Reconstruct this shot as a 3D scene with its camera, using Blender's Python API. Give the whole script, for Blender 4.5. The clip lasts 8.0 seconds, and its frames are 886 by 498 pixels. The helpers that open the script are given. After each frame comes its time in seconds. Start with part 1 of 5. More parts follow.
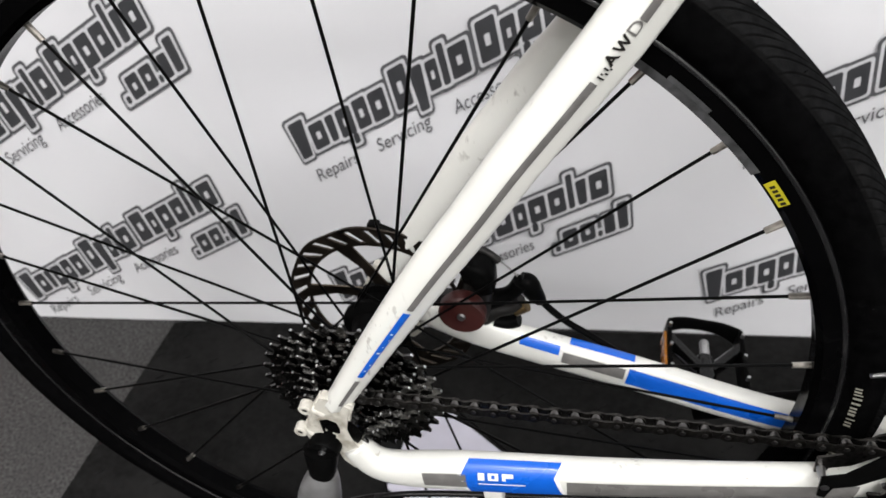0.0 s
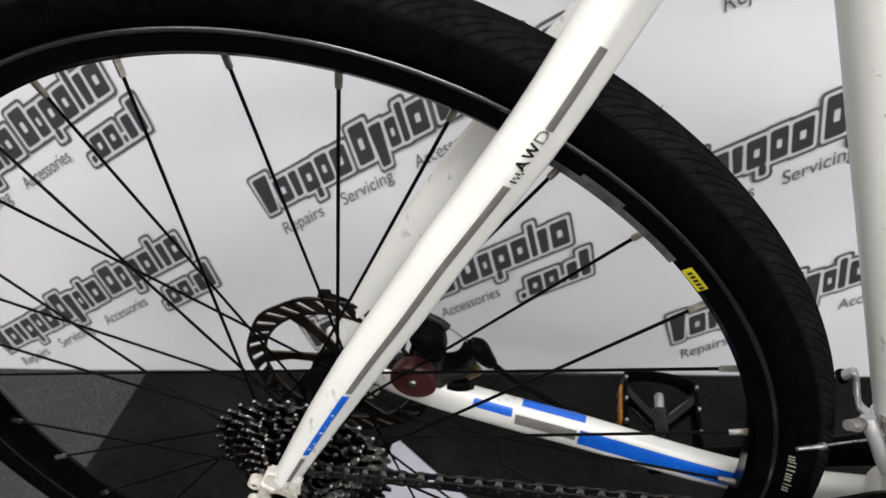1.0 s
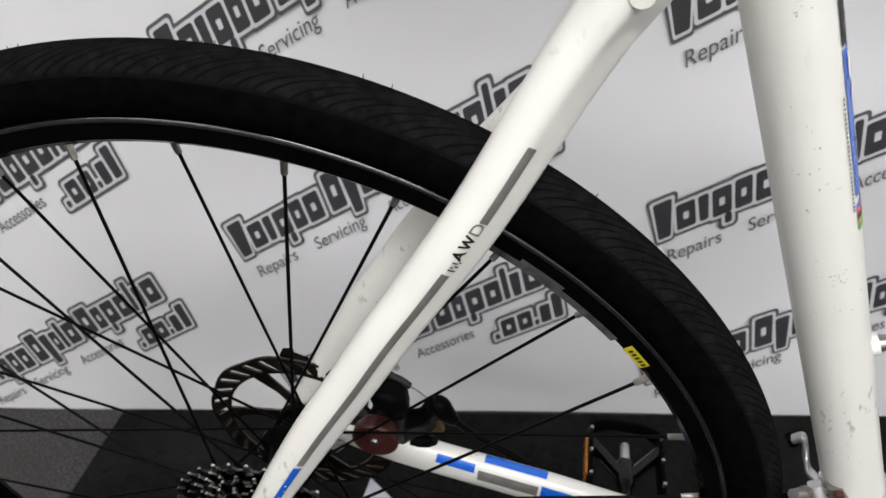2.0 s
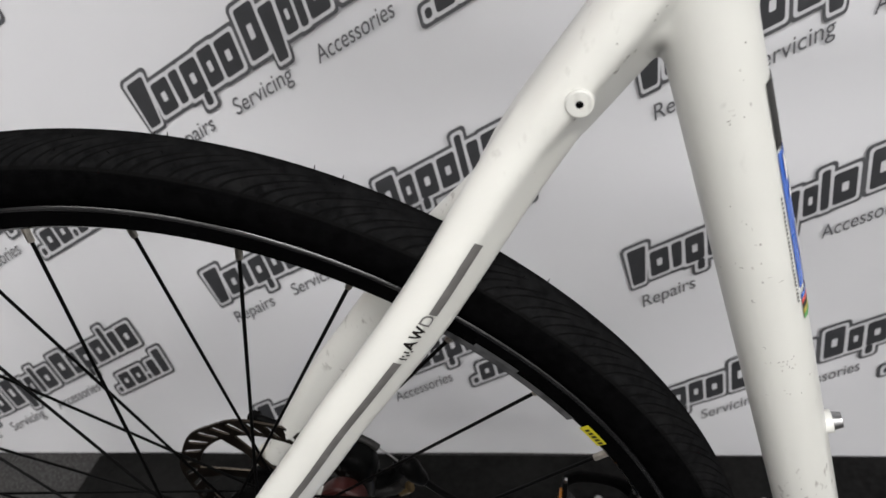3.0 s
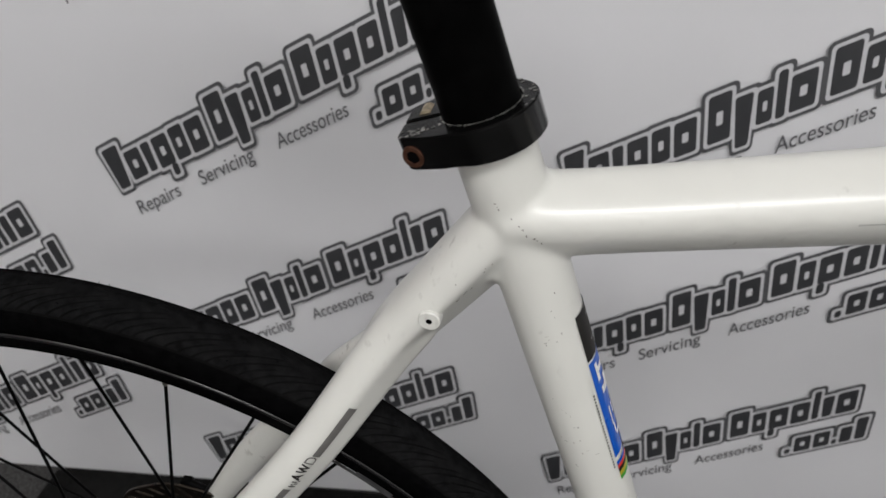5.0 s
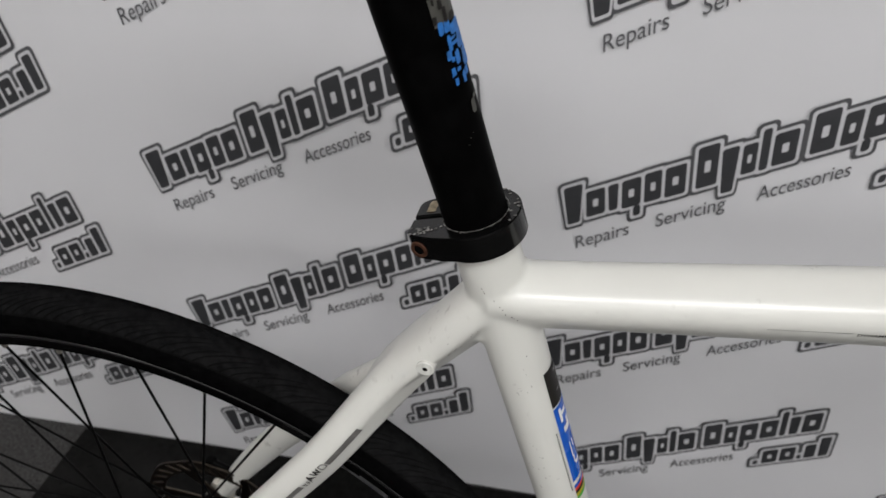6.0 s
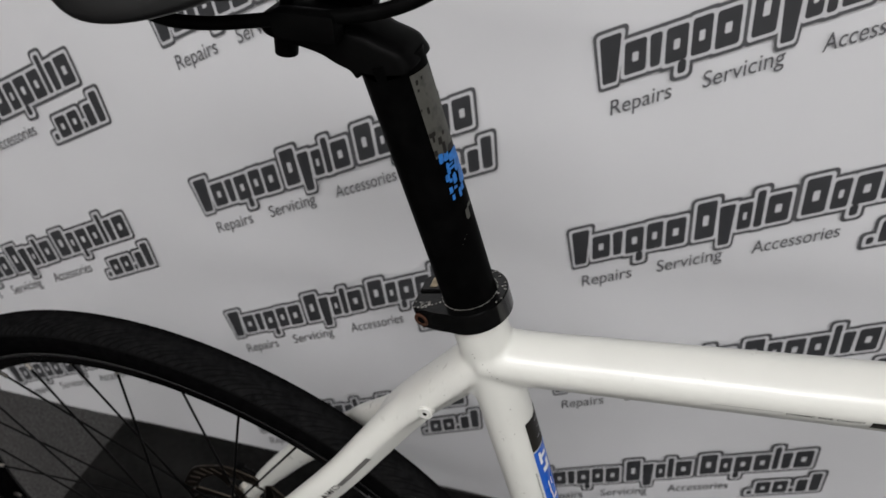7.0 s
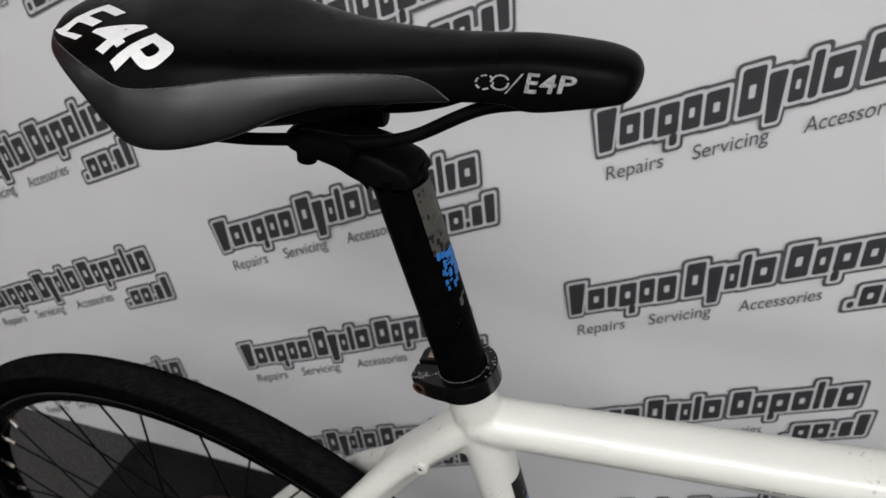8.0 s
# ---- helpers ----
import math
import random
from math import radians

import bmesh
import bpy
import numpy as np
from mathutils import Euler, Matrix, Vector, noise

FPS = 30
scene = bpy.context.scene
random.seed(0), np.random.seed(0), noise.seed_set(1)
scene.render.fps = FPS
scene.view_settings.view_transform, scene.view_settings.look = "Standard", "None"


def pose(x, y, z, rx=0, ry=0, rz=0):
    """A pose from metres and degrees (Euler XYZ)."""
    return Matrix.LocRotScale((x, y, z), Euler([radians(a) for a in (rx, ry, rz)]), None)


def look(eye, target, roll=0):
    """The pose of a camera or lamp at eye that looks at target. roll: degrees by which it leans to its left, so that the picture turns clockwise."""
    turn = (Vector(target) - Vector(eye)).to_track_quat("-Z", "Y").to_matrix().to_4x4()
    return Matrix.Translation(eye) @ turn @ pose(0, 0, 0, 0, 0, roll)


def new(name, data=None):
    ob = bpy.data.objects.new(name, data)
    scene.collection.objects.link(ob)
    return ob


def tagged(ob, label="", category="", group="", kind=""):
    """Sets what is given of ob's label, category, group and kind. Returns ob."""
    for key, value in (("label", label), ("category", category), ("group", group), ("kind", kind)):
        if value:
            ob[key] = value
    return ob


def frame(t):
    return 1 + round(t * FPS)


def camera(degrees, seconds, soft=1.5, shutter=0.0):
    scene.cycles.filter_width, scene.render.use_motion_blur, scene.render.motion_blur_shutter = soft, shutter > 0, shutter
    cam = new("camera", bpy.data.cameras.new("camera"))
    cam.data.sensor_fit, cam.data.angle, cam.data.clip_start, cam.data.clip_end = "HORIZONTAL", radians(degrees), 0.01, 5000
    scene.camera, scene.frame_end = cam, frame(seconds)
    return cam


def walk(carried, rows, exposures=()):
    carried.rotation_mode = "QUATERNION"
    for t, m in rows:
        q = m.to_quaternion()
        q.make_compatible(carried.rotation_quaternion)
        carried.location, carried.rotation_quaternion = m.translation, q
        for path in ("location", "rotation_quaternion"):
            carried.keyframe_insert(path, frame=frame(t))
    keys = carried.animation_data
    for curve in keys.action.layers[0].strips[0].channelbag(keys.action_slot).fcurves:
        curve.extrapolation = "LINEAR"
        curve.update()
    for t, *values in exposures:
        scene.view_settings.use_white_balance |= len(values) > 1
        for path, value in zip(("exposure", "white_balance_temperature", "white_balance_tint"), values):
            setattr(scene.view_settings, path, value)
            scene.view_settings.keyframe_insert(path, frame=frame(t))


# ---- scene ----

from mathutils.bvhtree import BVHTree
cam = camera(65.24, 8.0)
cam.data.dof.use_dof = True
cam.data.dof.focus_distance = 0.37
cam.data.dof.aperture_fstop = 13.0
PATH = [
    (0, (0.1649, -0.3087, 0.7362), (-0.0558, 0.4130, 0.0801), -7.11),
    (0.5, (0.1782, -0.2964, 0.7532), (-0.0349, 0.4347, 0.1050), -7.44),
    (1, (0.1948, -0.2880, 0.7658), (-0.0137, 0.4574, 0.1327), -7.37),
    (1.5, (0.2097, -0.2788, 0.7813), (0.0060, 0.4751, 0.1567), -7.04),
    (3, (0.2361, -0.2478, 0.8168), (0.0465, 0.5341, 0.2229), -6.57),
    (3.5, (0.2540, -0.2383, 0.8391), (0.0731, 0.5511, 0.2525), -5.98),
    (4, (0.2732, -0.2336, 0.8593), (0.0986, 0.5635, 0.2813), -5.18),
    (4.5, (0.2855, -0.2339, 0.8850), (0.1136, 0.5606, 0.3026), -3.38),
    (6, (0.3061, -0.2623, 1.0056), (0.1215, 0.4903, 0.3735), 1.36),
    (6.5, (0.3163, -0.2723, 1.0456), (0.1080, 0.4693, 0.4079), 1.67),
    (7, (0.3280, -0.2816, 1.0838), (0.1010, 0.4553, 0.4470), 1.86),
    (7.5, (0.3314, -0.2877, 1.1150), (0.0871, 0.4486, 0.4839), 1.91),
    (8, (0.3369, -0.2905, 1.1461), (0.0910, 0.4545, 0.5261), 2.89),
]
walk(cam, [(t, look(eye, target, roll)) for t, eye, target, roll in PATH],
     exposures=[(0.0, 0.32), (1.5, 0.10), (3.5, -0.24), (4.5, -0.54), (6.0, -0.66), (8.0, -0.62)])

# ---- world and lamps ----
world = bpy.data.worlds.new("world")
scene.world = world
world.use_nodes = True
world.node_tree.nodes["Background"].inputs[0].default_value = (0.75, 0.78, 0.85, 1)
world.node_tree.nodes["Background"].inputs[1].default_value = 0.02


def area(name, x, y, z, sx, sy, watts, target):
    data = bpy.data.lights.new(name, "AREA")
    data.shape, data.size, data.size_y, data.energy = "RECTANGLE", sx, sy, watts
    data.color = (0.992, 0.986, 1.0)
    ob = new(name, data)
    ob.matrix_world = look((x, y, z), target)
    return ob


# All unseen: front middle one fits the top-tube highlight, others added to soften shadows.
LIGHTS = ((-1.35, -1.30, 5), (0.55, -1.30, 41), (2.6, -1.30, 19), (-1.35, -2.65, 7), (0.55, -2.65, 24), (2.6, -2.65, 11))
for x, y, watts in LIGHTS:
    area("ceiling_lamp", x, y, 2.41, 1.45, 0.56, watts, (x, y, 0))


# ---- materials ----
def mat(name, col, rough=0.5, metal=0.0, vary=0.15, scale=40.0, bump=0.0, bump_scale=300.0, coat=0.0, stain=None, stain_scale=6.0, stain_amount=0.5, rough_vary=0.1, spec=0.5, random_vary=0.0):
    """A surface of one base colour, with grain, larger stains, uneven gloss and fine relief."""
    m = bpy.data.materials.new(name)
    m.use_nodes = True
    nt = m.node_tree
    b = nt.nodes["Principled BSDF"]
    co = nt.nodes.new("ShaderNodeTexCoord")

    def noise_tex(s, detail=4.0):
        n = nt.nodes.new("ShaderNodeTexNoise")
        n.inputs["Scale"].default_value, n.inputs["Detail"].default_value = s, detail
        nt.links.new(co.outputs["Object"], n.inputs["Vector"])
        return n

    def mix(kind, fac, a, bb):
        n = nt.nodes.new("ShaderNodeMix")
        n.data_type, n.blend_type = "RGBA", kind
        for sock, v in ((n.inputs[0], fac), (n.inputs[6], a), (n.inputs[7], bb)):
            if isinstance(v, (int, float)):
                sock.default_value = v
            elif isinstance(v, tuple):
                sock.default_value = (*v, 1)
            else:
                nt.links.new(v, sock)
        return n.outputs[2]

    def ramp(src, lo, hi, a=0.0, z=1.0):
        n = nt.nodes.new("ShaderNodeMapRange")
        n.inputs[1].default_value, n.inputs[2].default_value, n.inputs[3].default_value, n.inputs[4].default_value = lo, hi, a, z
        nt.links.new(src, n.inputs[0])
        return n.outputs[0]

    g = noise_tex(scale)
    lo = tuple(c * (1 - vary) for c in col)
    hi = tuple(min(1.0, c * (1 + vary)) for c in col)
    out = mix("MIX", ramp(g.outputs["Fac"], 0.3, 0.7), lo, hi)
    if stain:
        st = noise_tex(stain_scale, 7.0)
        out = mix("MIX", ramp(st.outputs["Fac"], 0.5, 0.72, 0.0, stain_amount), out, stain)
    if random_vary:
        info = nt.nodes.new("ShaderNodeObjectInfo")
        out = mix("MULTIPLY", 1.0, out, mix("MIX", info.outputs["Random"], (1 - random_vary,) * 3, (1.0, 1.0, 1.0)))
    nt.links.new(out, b.inputs["Base Color"])
    r = noise_tex(scale * 0.35, 5.0)
    nt.links.new(ramp(r.outputs["Fac"], 0.3, 0.7, max(0.02, rough - rough_vary), min(1.0, rough + rough_vary)), b.inputs["Roughness"])
    b.inputs["Metallic"].default_value = metal
    b.inputs["Coat Weight"].default_value = coat
    b.inputs["Coat Roughness"].default_value = 0.17
    b.inputs["Specular IOR Level"].default_value = spec
    if bump:
        bn = noise_tex(bump_scale, 3.0)
        bp = nt.nodes.new("ShaderNodeBump")
        bp.inputs["Strength"].default_value, bp.inputs["Distance"].default_value = bump, 0.0006
        nt.links.new(bn.outputs["Fac"], bp.inputs["Height"])
        nt.links.new(bp.outputs["Normal"], b.inputs["Normal"])
    return m


def frame_paint():
    """White gloss paint with scuffs: fine dark nicks gathered in patches."""
    m = mat("white_frame_paint", (0.685, 0.683, 0.642), rough=0.34, vary=0.02, scale=25, coat=0.4, stain=(0.60, 0.57, 0.50), stain_scale=16, stain_amount=0.02, rough_vary=0.05)
    nt = m.node_tree
    b = nt.nodes["Principled BSDF"]
    src = b.inputs["Base Color"].links[0].from_socket
    co = nt.nodes.new("ShaderNodeTexCoord")
    mp = nt.nodes.new("ShaderNodeMapping")
    mp.inputs["Scale"].default_value = (1.0, 1.0, 0.45)
    nt.links.new(co.outputs["Object"], mp.inputs["Vector"])
    facs = []
    for scale, lo, hi in ((230.0, 0.60, 0.71), (26.0, 0.56, 0.66)):
        n = nt.nodes.new("ShaderNodeTexNoise")
        n.inputs["Scale"].default_value, n.inputs["Detail"].default_value = scale, 2.0
        nt.links.new(mp.outputs["Vector"], n.inputs["Vector"])
        r = nt.nodes.new("ShaderNodeMapRange")
        r.inputs[1].default_value, r.inputs[2].default_value = lo, hi
        nt.links.new(n.outputs["Fac"], r.inputs[0])
        facs.append(r.outputs[0])
    mu = nt.nodes.new("ShaderNodeMath")
    mu.operation = "MULTIPLY"
    nt.links.new(facs[0], mu.inputs[0])
    nt.links.new(facs[1], mu.inputs[1])
    mx = nt.nodes.new("ShaderNodeMix")
    mx.data_type = "RGBA"
    nt.links.new(mu.outputs[0], mx.inputs[0])
    nt.links.new(src, mx.inputs[6])
    mx.inputs[7].default_value = (0.40, 0.385, 0.355, 1)
    nt.links.new(mx.outputs[2], b.inputs["Base Color"])
    return m


WHITE = frame_paint()
BANNER = mat("matt_white_banner", (0.73, 0.73, 0.75), rough=0.55, vary=0.012, scale=9, stain=(0.68, 0.68, 0.70), stain_scale=3, stain_amount=0.3, bump=0.05, bump_scale=900)
HALO = mat("pale_grey_print", (0.60, 0.60, 0.62), rough=0.55, vary=0.03, scale=40)
PRINT_DARK = mat("dark_grey_print", (0.040, 0.041, 0.045), rough=0.5, vary=0.1, scale=60)
PRINT_GREY = mat("grey_print", (0.085, 0.086, 0.092), rough=0.5, vary=0.1, scale=60)
WORDS = mat("charcoal_print", (0.10, 0.10, 0.108), rough=0.5, vary=0.1, scale=60)
CARPET = mat("grey_carpet", (0.062, 0.061, 0.060), rough=0.95, vary=0.5, scale=260, bump=1.0, bump_scale=700, stain=(0.050, 0.049, 0.048), stain_scale=9, stain_amount=0.6, spec=0.0)
RUBBER_MAT = mat("dark_rubber_mat", (0.0115, 0.0114, 0.0112), rough=0.75, vary=0.3, scale=120, bump=0.5, bump_scale=500, stain=(0.024, 0.0235, 0.023), stain_scale=7, stain_amount=0.6, spec=0.0)
MAT_DASH = mat("paler_mat_rubber", (0.014, 0.014, 0.014), rough=0.7, vary=0.4, scale=150, spec=0.0)
TYRE = mat("black_tyre_rubber", (0.002, 0.002, 0.0021), rough=0.6, vary=0.35, scale=160, bump=0.35, bump_scale=900, stain=(0.003, 0.003, 0.003), stain_scale=45, stain_amount=0.4, spec=0.0)
TREAD = mat("dusty_tread_rubber", (0.0068, 0.0069, 0.0071), rough=0.75, vary=0.4, scale=200, bump=0.3, bump_scale=900, stain=(0.012, 0.0118, 0.0116), stain_scale=60, stain_amount=0.5, spec=0.0)
RIM = mat("black_anodised_rim", (0.0014, 0.0014, 0.0015), rough=0.22, vary=0.2, scale=60, spec=0.02)
DULL_ALLOY = mat("dull_dirty_alloy", (0.22, 0.21, 0.19), rough=0.45, metal=0.7, vary=0.3, scale=140, stain=(0.10, 0.075, 0.05), stain_scale=120, stain_amount=0.6)
RIM_LIP = mat("polished_black_rim_edge", (0.010, 0.010, 0.0105), rough=0.16, vary=0.2, scale=60, spec=0.7, coat=0.3)
GROOVE_SHADE = mat("shade_darkened_tread_groove", (0.0048, 0.0048, 0.0048), rough=0.9, vary=0.2, scale=100, spec=0.0)
TOOTH_GLINT = mat("glint_bright_tooth_steel", (0.85, 0.84, 0.82), rough=0.3, metal=1.0, vary=0.5, scale=400, stain=(0.03, 0.028, 0.025), stain_scale=260, stain_amount=0.5)
BRASS = mat("tarnished_brass", (0.20, 0.14, 0.07), rough=0.4, metal=1.0, vary=0.4, scale=200)
CHAIN_PIN = mat("worn_chain_roller_steel", (0.15, 0.146, 0.142), rough=0.3, metal=1.0, vary=0.4, scale=300)
WHITE_GRIMY = mat("grimy_white_paint", (0.56, 0.54, 0.48), rough=0.35, vary=0.08, scale=90, stain=(0.16, 0.13, 0.085), stain_scale=95, stain_amount=0.75, coat=0.2)
RIM_WEAR = mat("worn_grey_rim_label", (0.055, 0.055, 0.057), rough=0.5, vary=0.4, scale=120, stain=(0.008, 0.008, 0.008), stain_scale=140, stain_amount=0.8)
SPOKE = mat("black_spoke_steel", (0.002, 0.002, 0.002), rough=0.4, metal=0.0, vary=0.2, scale=80, spec=0.05)
NIPPLE = mat("brass_tinted_nipple", (0.62, 0.58, 0.52), rough=0.35, metal=1.0, vary=0.3, scale=200, random_vary=0.9)
STEEL = mat("worn_bright_steel", (0.45, 0.45, 0.45), rough=0.32, metal=1.0, vary=0.25, scale=150)
CHAIN = mat("oily_chain_steel", (0.07, 0.066, 0.062), rough=0.35, metal=1.0, vary=0.5, scale=300, stain=(0.02, 0.018, 0.015), stain_scale=90, stain_amount=0.9)
COG = mat("oily_dark_sprocket_steel", (0.11, 0.108, 0.104), rough=0.22, metal=1.0, vary=0.5, scale=250, stain=(0.02, 0.018, 0.016), stain_scale=70, stain_amount=0.9)
ROTOR = mat("brown_tinted_rotor_steel", (0.075, 0.062, 0.050), rough=0.4, metal=1.0, vary=0.25, scale=120)
BLACK = mat("satin_black_paint", (0.0025, 0.0025, 0.0025), rough=0.4, vary=0.3, scale=80, spec=0.025)
BLACK_GLOSS = mat("gloss_black_anodising", (0.003, 0.003, 0.003), rough=0.18, vary=0.2, scale=80, coat=0.12, spec=0.3)
CARBON = mat("satin_black_post", (0.0016, 0.0016, 0.0016), rough=0.45, vary=0.3, scale=120, stain=(0.0035, 0.0035, 0.0035), stain_scale=60, stain_amount=0.5, spec=0.012)
CHIPPED = mat("chipped_bare_alloy", (0.24, 0.235, 0.22), rough=0.5, metal=0.5, vary=0.8, scale=420, stain=(0.02, 0.02, 0.02), stain_scale=200, stain_amount=0.9)
LEATHER = mat("black_leather", (0.0016, 0.0016, 0.0016), rough=0.34, vary=0.3, scale=100, bump=0.08, bump_scale=1100, spec=0.035)
LEATHER_SIDE = mat("charcoal_leather_side", (0.0042, 0.0042, 0.0044), rough=0.32, vary=0.3, scale=60, bump=0.10, bump_scale=1500, spec=0.55)
THREAD = mat("grey_thread", (0.055, 0.055, 0.054), rough=0.8, vary=0.8, scale=600)
PRINT_WHITE = mat("white_print", (0.78, 0.78, 0.78), rough=0.55, vary=0.05, scale=300)
CREAM = mat("worn_cream_print", (0.24, 0.23, 0.19), rough=0.6, vary=0.3, scale=400)
PRINT_SILVER = mat("worn_silver_print", (0.28, 0.28, 0.29), rough=0.5, vary=0.5, scale=700)
BLUE = mat("bright_blue_decal", (0.005, 0.102, 0.54), rough=0.3, vary=0.06, scale=30, coat=0.3)
BLUE_WORN = mat("worn_light_blue_print", (0.015, 0.15, 0.48), rough=0.5, vary=0.2, scale=300, stain=(0.004, 0.004, 0.004), stain_scale=260, stain_amount=0.4)
WORN_LABEL = mat("worn_grey_label", (0.060, 0.059, 0.050), rough=0.5, vary=0.2, scale=150, stain=(0.006, 0.006, 0.006), stain_scale=150, stain_amount=1.0)
GREY_DECAL = mat("mid_grey_decal", (0.135, 0.130, 0.124), rough=0.35, vary=0.08, scale=60, coat=0.2, stain=(0.42, 0.41, 0.39), stain_scale=110, stain_amount=0.15)
BLACK_DECAL = mat("black_decal", (0.013, 0.0115, 0.010), rough=0.45, vary=0.2, scale=60, spec=0.2)
YELLOW = mat("yellow_decal", (0.40, 0.35, 0.015), rough=0.4, vary=0.1, scale=90)
RED = mat("red_decal", (0.60, 0.03, 0.02), rough=0.4, vary=0.1, scale=90)
GREEN = mat("green_decal", (0.05, 0.35, 0.04), rough=0.4, vary=0.1, scale=90)
RED_KNOB = mat("dark_red_plastic", (0.034, 0.006, 0.005), rough=0.5, vary=0.25, scale=70, stain=(0.05, 0.02, 0.015), stain_scale=60, stain_amount=0.6)
GREY_ALLOY = mat("grimy_grey_alloy", (0.016, 0.015, 0.0145), rough=0.5, metal=0.5, vary=0.4, scale=90, stain=(0.008, 0.007, 0.006), stain_scale=50, stain_amount=0.8)
SILVER = mat("silver_painted_alloy", (0.55, 0.55, 0.55), rough=0.35, metal=0.8, vary=0.15, scale=70)
AMBER = mat("amber_reflector", (0.36, 0.13, 0.015), rough=0.25, vary=0.2, scale=300)
PAPER = mat("pale_white_card", (0.55, 0.54, 0.62), rough=0.6, vary=0.04, scale=30)
RED_WALL = mat("dark_red_painted_board", (0.22, 0.012, 0.012), rough=0.5, vary=0.2, scale=20)
PLASTER = mat("white_painted_plaster", (0.62, 0.62, 0.61), rough=0.8, vary=0.06, scale=14, bump=0.2, bump_scale=120)
CEILING = mat("white_ceiling_paint", (0.75, 0.75, 0.74), rough=0.9, vary=0.04, scale=10)
PALE_RUST = mat("pale_rusty_steel", (0.34, 0.28, 0.19), rough=0.6, metal=0.3, vary=0.4, scale=300)
RUST = mat("rusty_bolt_steel", (0.075, 0.030, 0.016), rough=0.6, metal=0.5, vary=0.4, scale=300)


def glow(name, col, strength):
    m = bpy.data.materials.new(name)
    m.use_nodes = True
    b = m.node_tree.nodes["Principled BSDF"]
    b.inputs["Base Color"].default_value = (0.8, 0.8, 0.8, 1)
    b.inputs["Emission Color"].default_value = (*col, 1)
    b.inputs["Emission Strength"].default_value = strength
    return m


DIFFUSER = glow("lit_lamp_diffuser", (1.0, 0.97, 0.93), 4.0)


# ---- building helpers ----
def finish(name, bm, materials, parent=None, label="", smooth=True, angle=40):
    me = bpy.data.meshes.new(name)
    bmesh.ops.recalc_face_normals(bm, faces=bm.faces)
    bm.to_mesh(me)
    bm.free()
    for m in materials if isinstance(materials, (list, tuple)) else [materials]:
        me.materials.append(m)
    if smooth:
        me.polygons.foreach_set("use_smooth", [True] * len(me.polygons))
        me.set_sharp_from_angle(angle=radians(angle))
    ob = new(name, me)
    if parent:
        ob.parent = parent
    if label:
        tagged(ob, label)
    return ob


def part(name, bm, material, parent, label="", angle=40):
    return finish(name, bm, material, parent, label, angle=angle)


def share(name, mesh_owner, m, parent):
    """Another piece on the same mesh, at the pose m."""
    ob = new(name, mesh_owner.data)
    ob.parent = parent
    ob.matrix_world = m
    return ob


def box(bm, x0, x1, y0, y1, z0, z1, bevel=0.0, m=None):
    r = bmesh.ops.create_cube(bm, size=1)
    bmesh.ops.scale(bm, vec=(x1 - x0, y1 - y0, z1 - z0), verts=r["verts"])
    bmesh.ops.translate(bm, vec=((x0 + x1) / 2, (y0 + y1) / 2, (z0 + z1) / 2), verts=r["verts"])
    if m:
        bmesh.ops.transform(bm, matrix=m, verts=r["verts"])
    if bevel:
        edges = list({e for v in r["verts"] for e in v.link_edges})
        bmesh.ops.bevel(bm, geom=edges, offset=bevel, segments=2, affect="EDGES", profile=0.6)


def rod(bm, a, b, r0, r1=None, segs=12, caps=True):
    """A round bar from a to b."""
    a, b = Vector(a), Vector(b)
    r1 = r0 if r1 is None else r1
    turn = (b - a).to_track_quat("Z", "Y").to_matrix().to_4x4()
    m = Matrix.Translation((a + b) / 2) @ turn
    return bmesh.ops.create_cone(bm, cap_ends=caps, segments=segs, radius1=r0, radius2=r1, depth=(b - a).length, matrix=m)


def smooth_path(points, steps=10):
    """A Catmull-Rom line through rows of numbers; the first three are a place."""
    p = np.array(points, float)
    p = np.vstack([2 * p[0] - p[1], p, 2 * p[-1] - p[-2]])
    out = []
    for i in range(1, len(p) - 2):
        for s in range(steps):
            t = s / steps
            a, b, c, d = p[i - 1], p[i], p[i + 1], p[i + 2]
            out.append(0.5 * (2 * b + (c - a) * t + (2 * a - 5 * b + 4 * c - d) * t * t + (3 * b - a - 3 * c + d) * t ** 3))
    out.append(p[-2])
    return np.array(out)


def section(phi, a, b, square):
    """A point of a rounded section: half height a, half width b."""
    c, s = math.cos(phi), math.sin(phi)
    e = 2.0 / square
    return a * math.copysign(abs(c) ** e, c), b * math.copysign(abs(s) ** e, s)


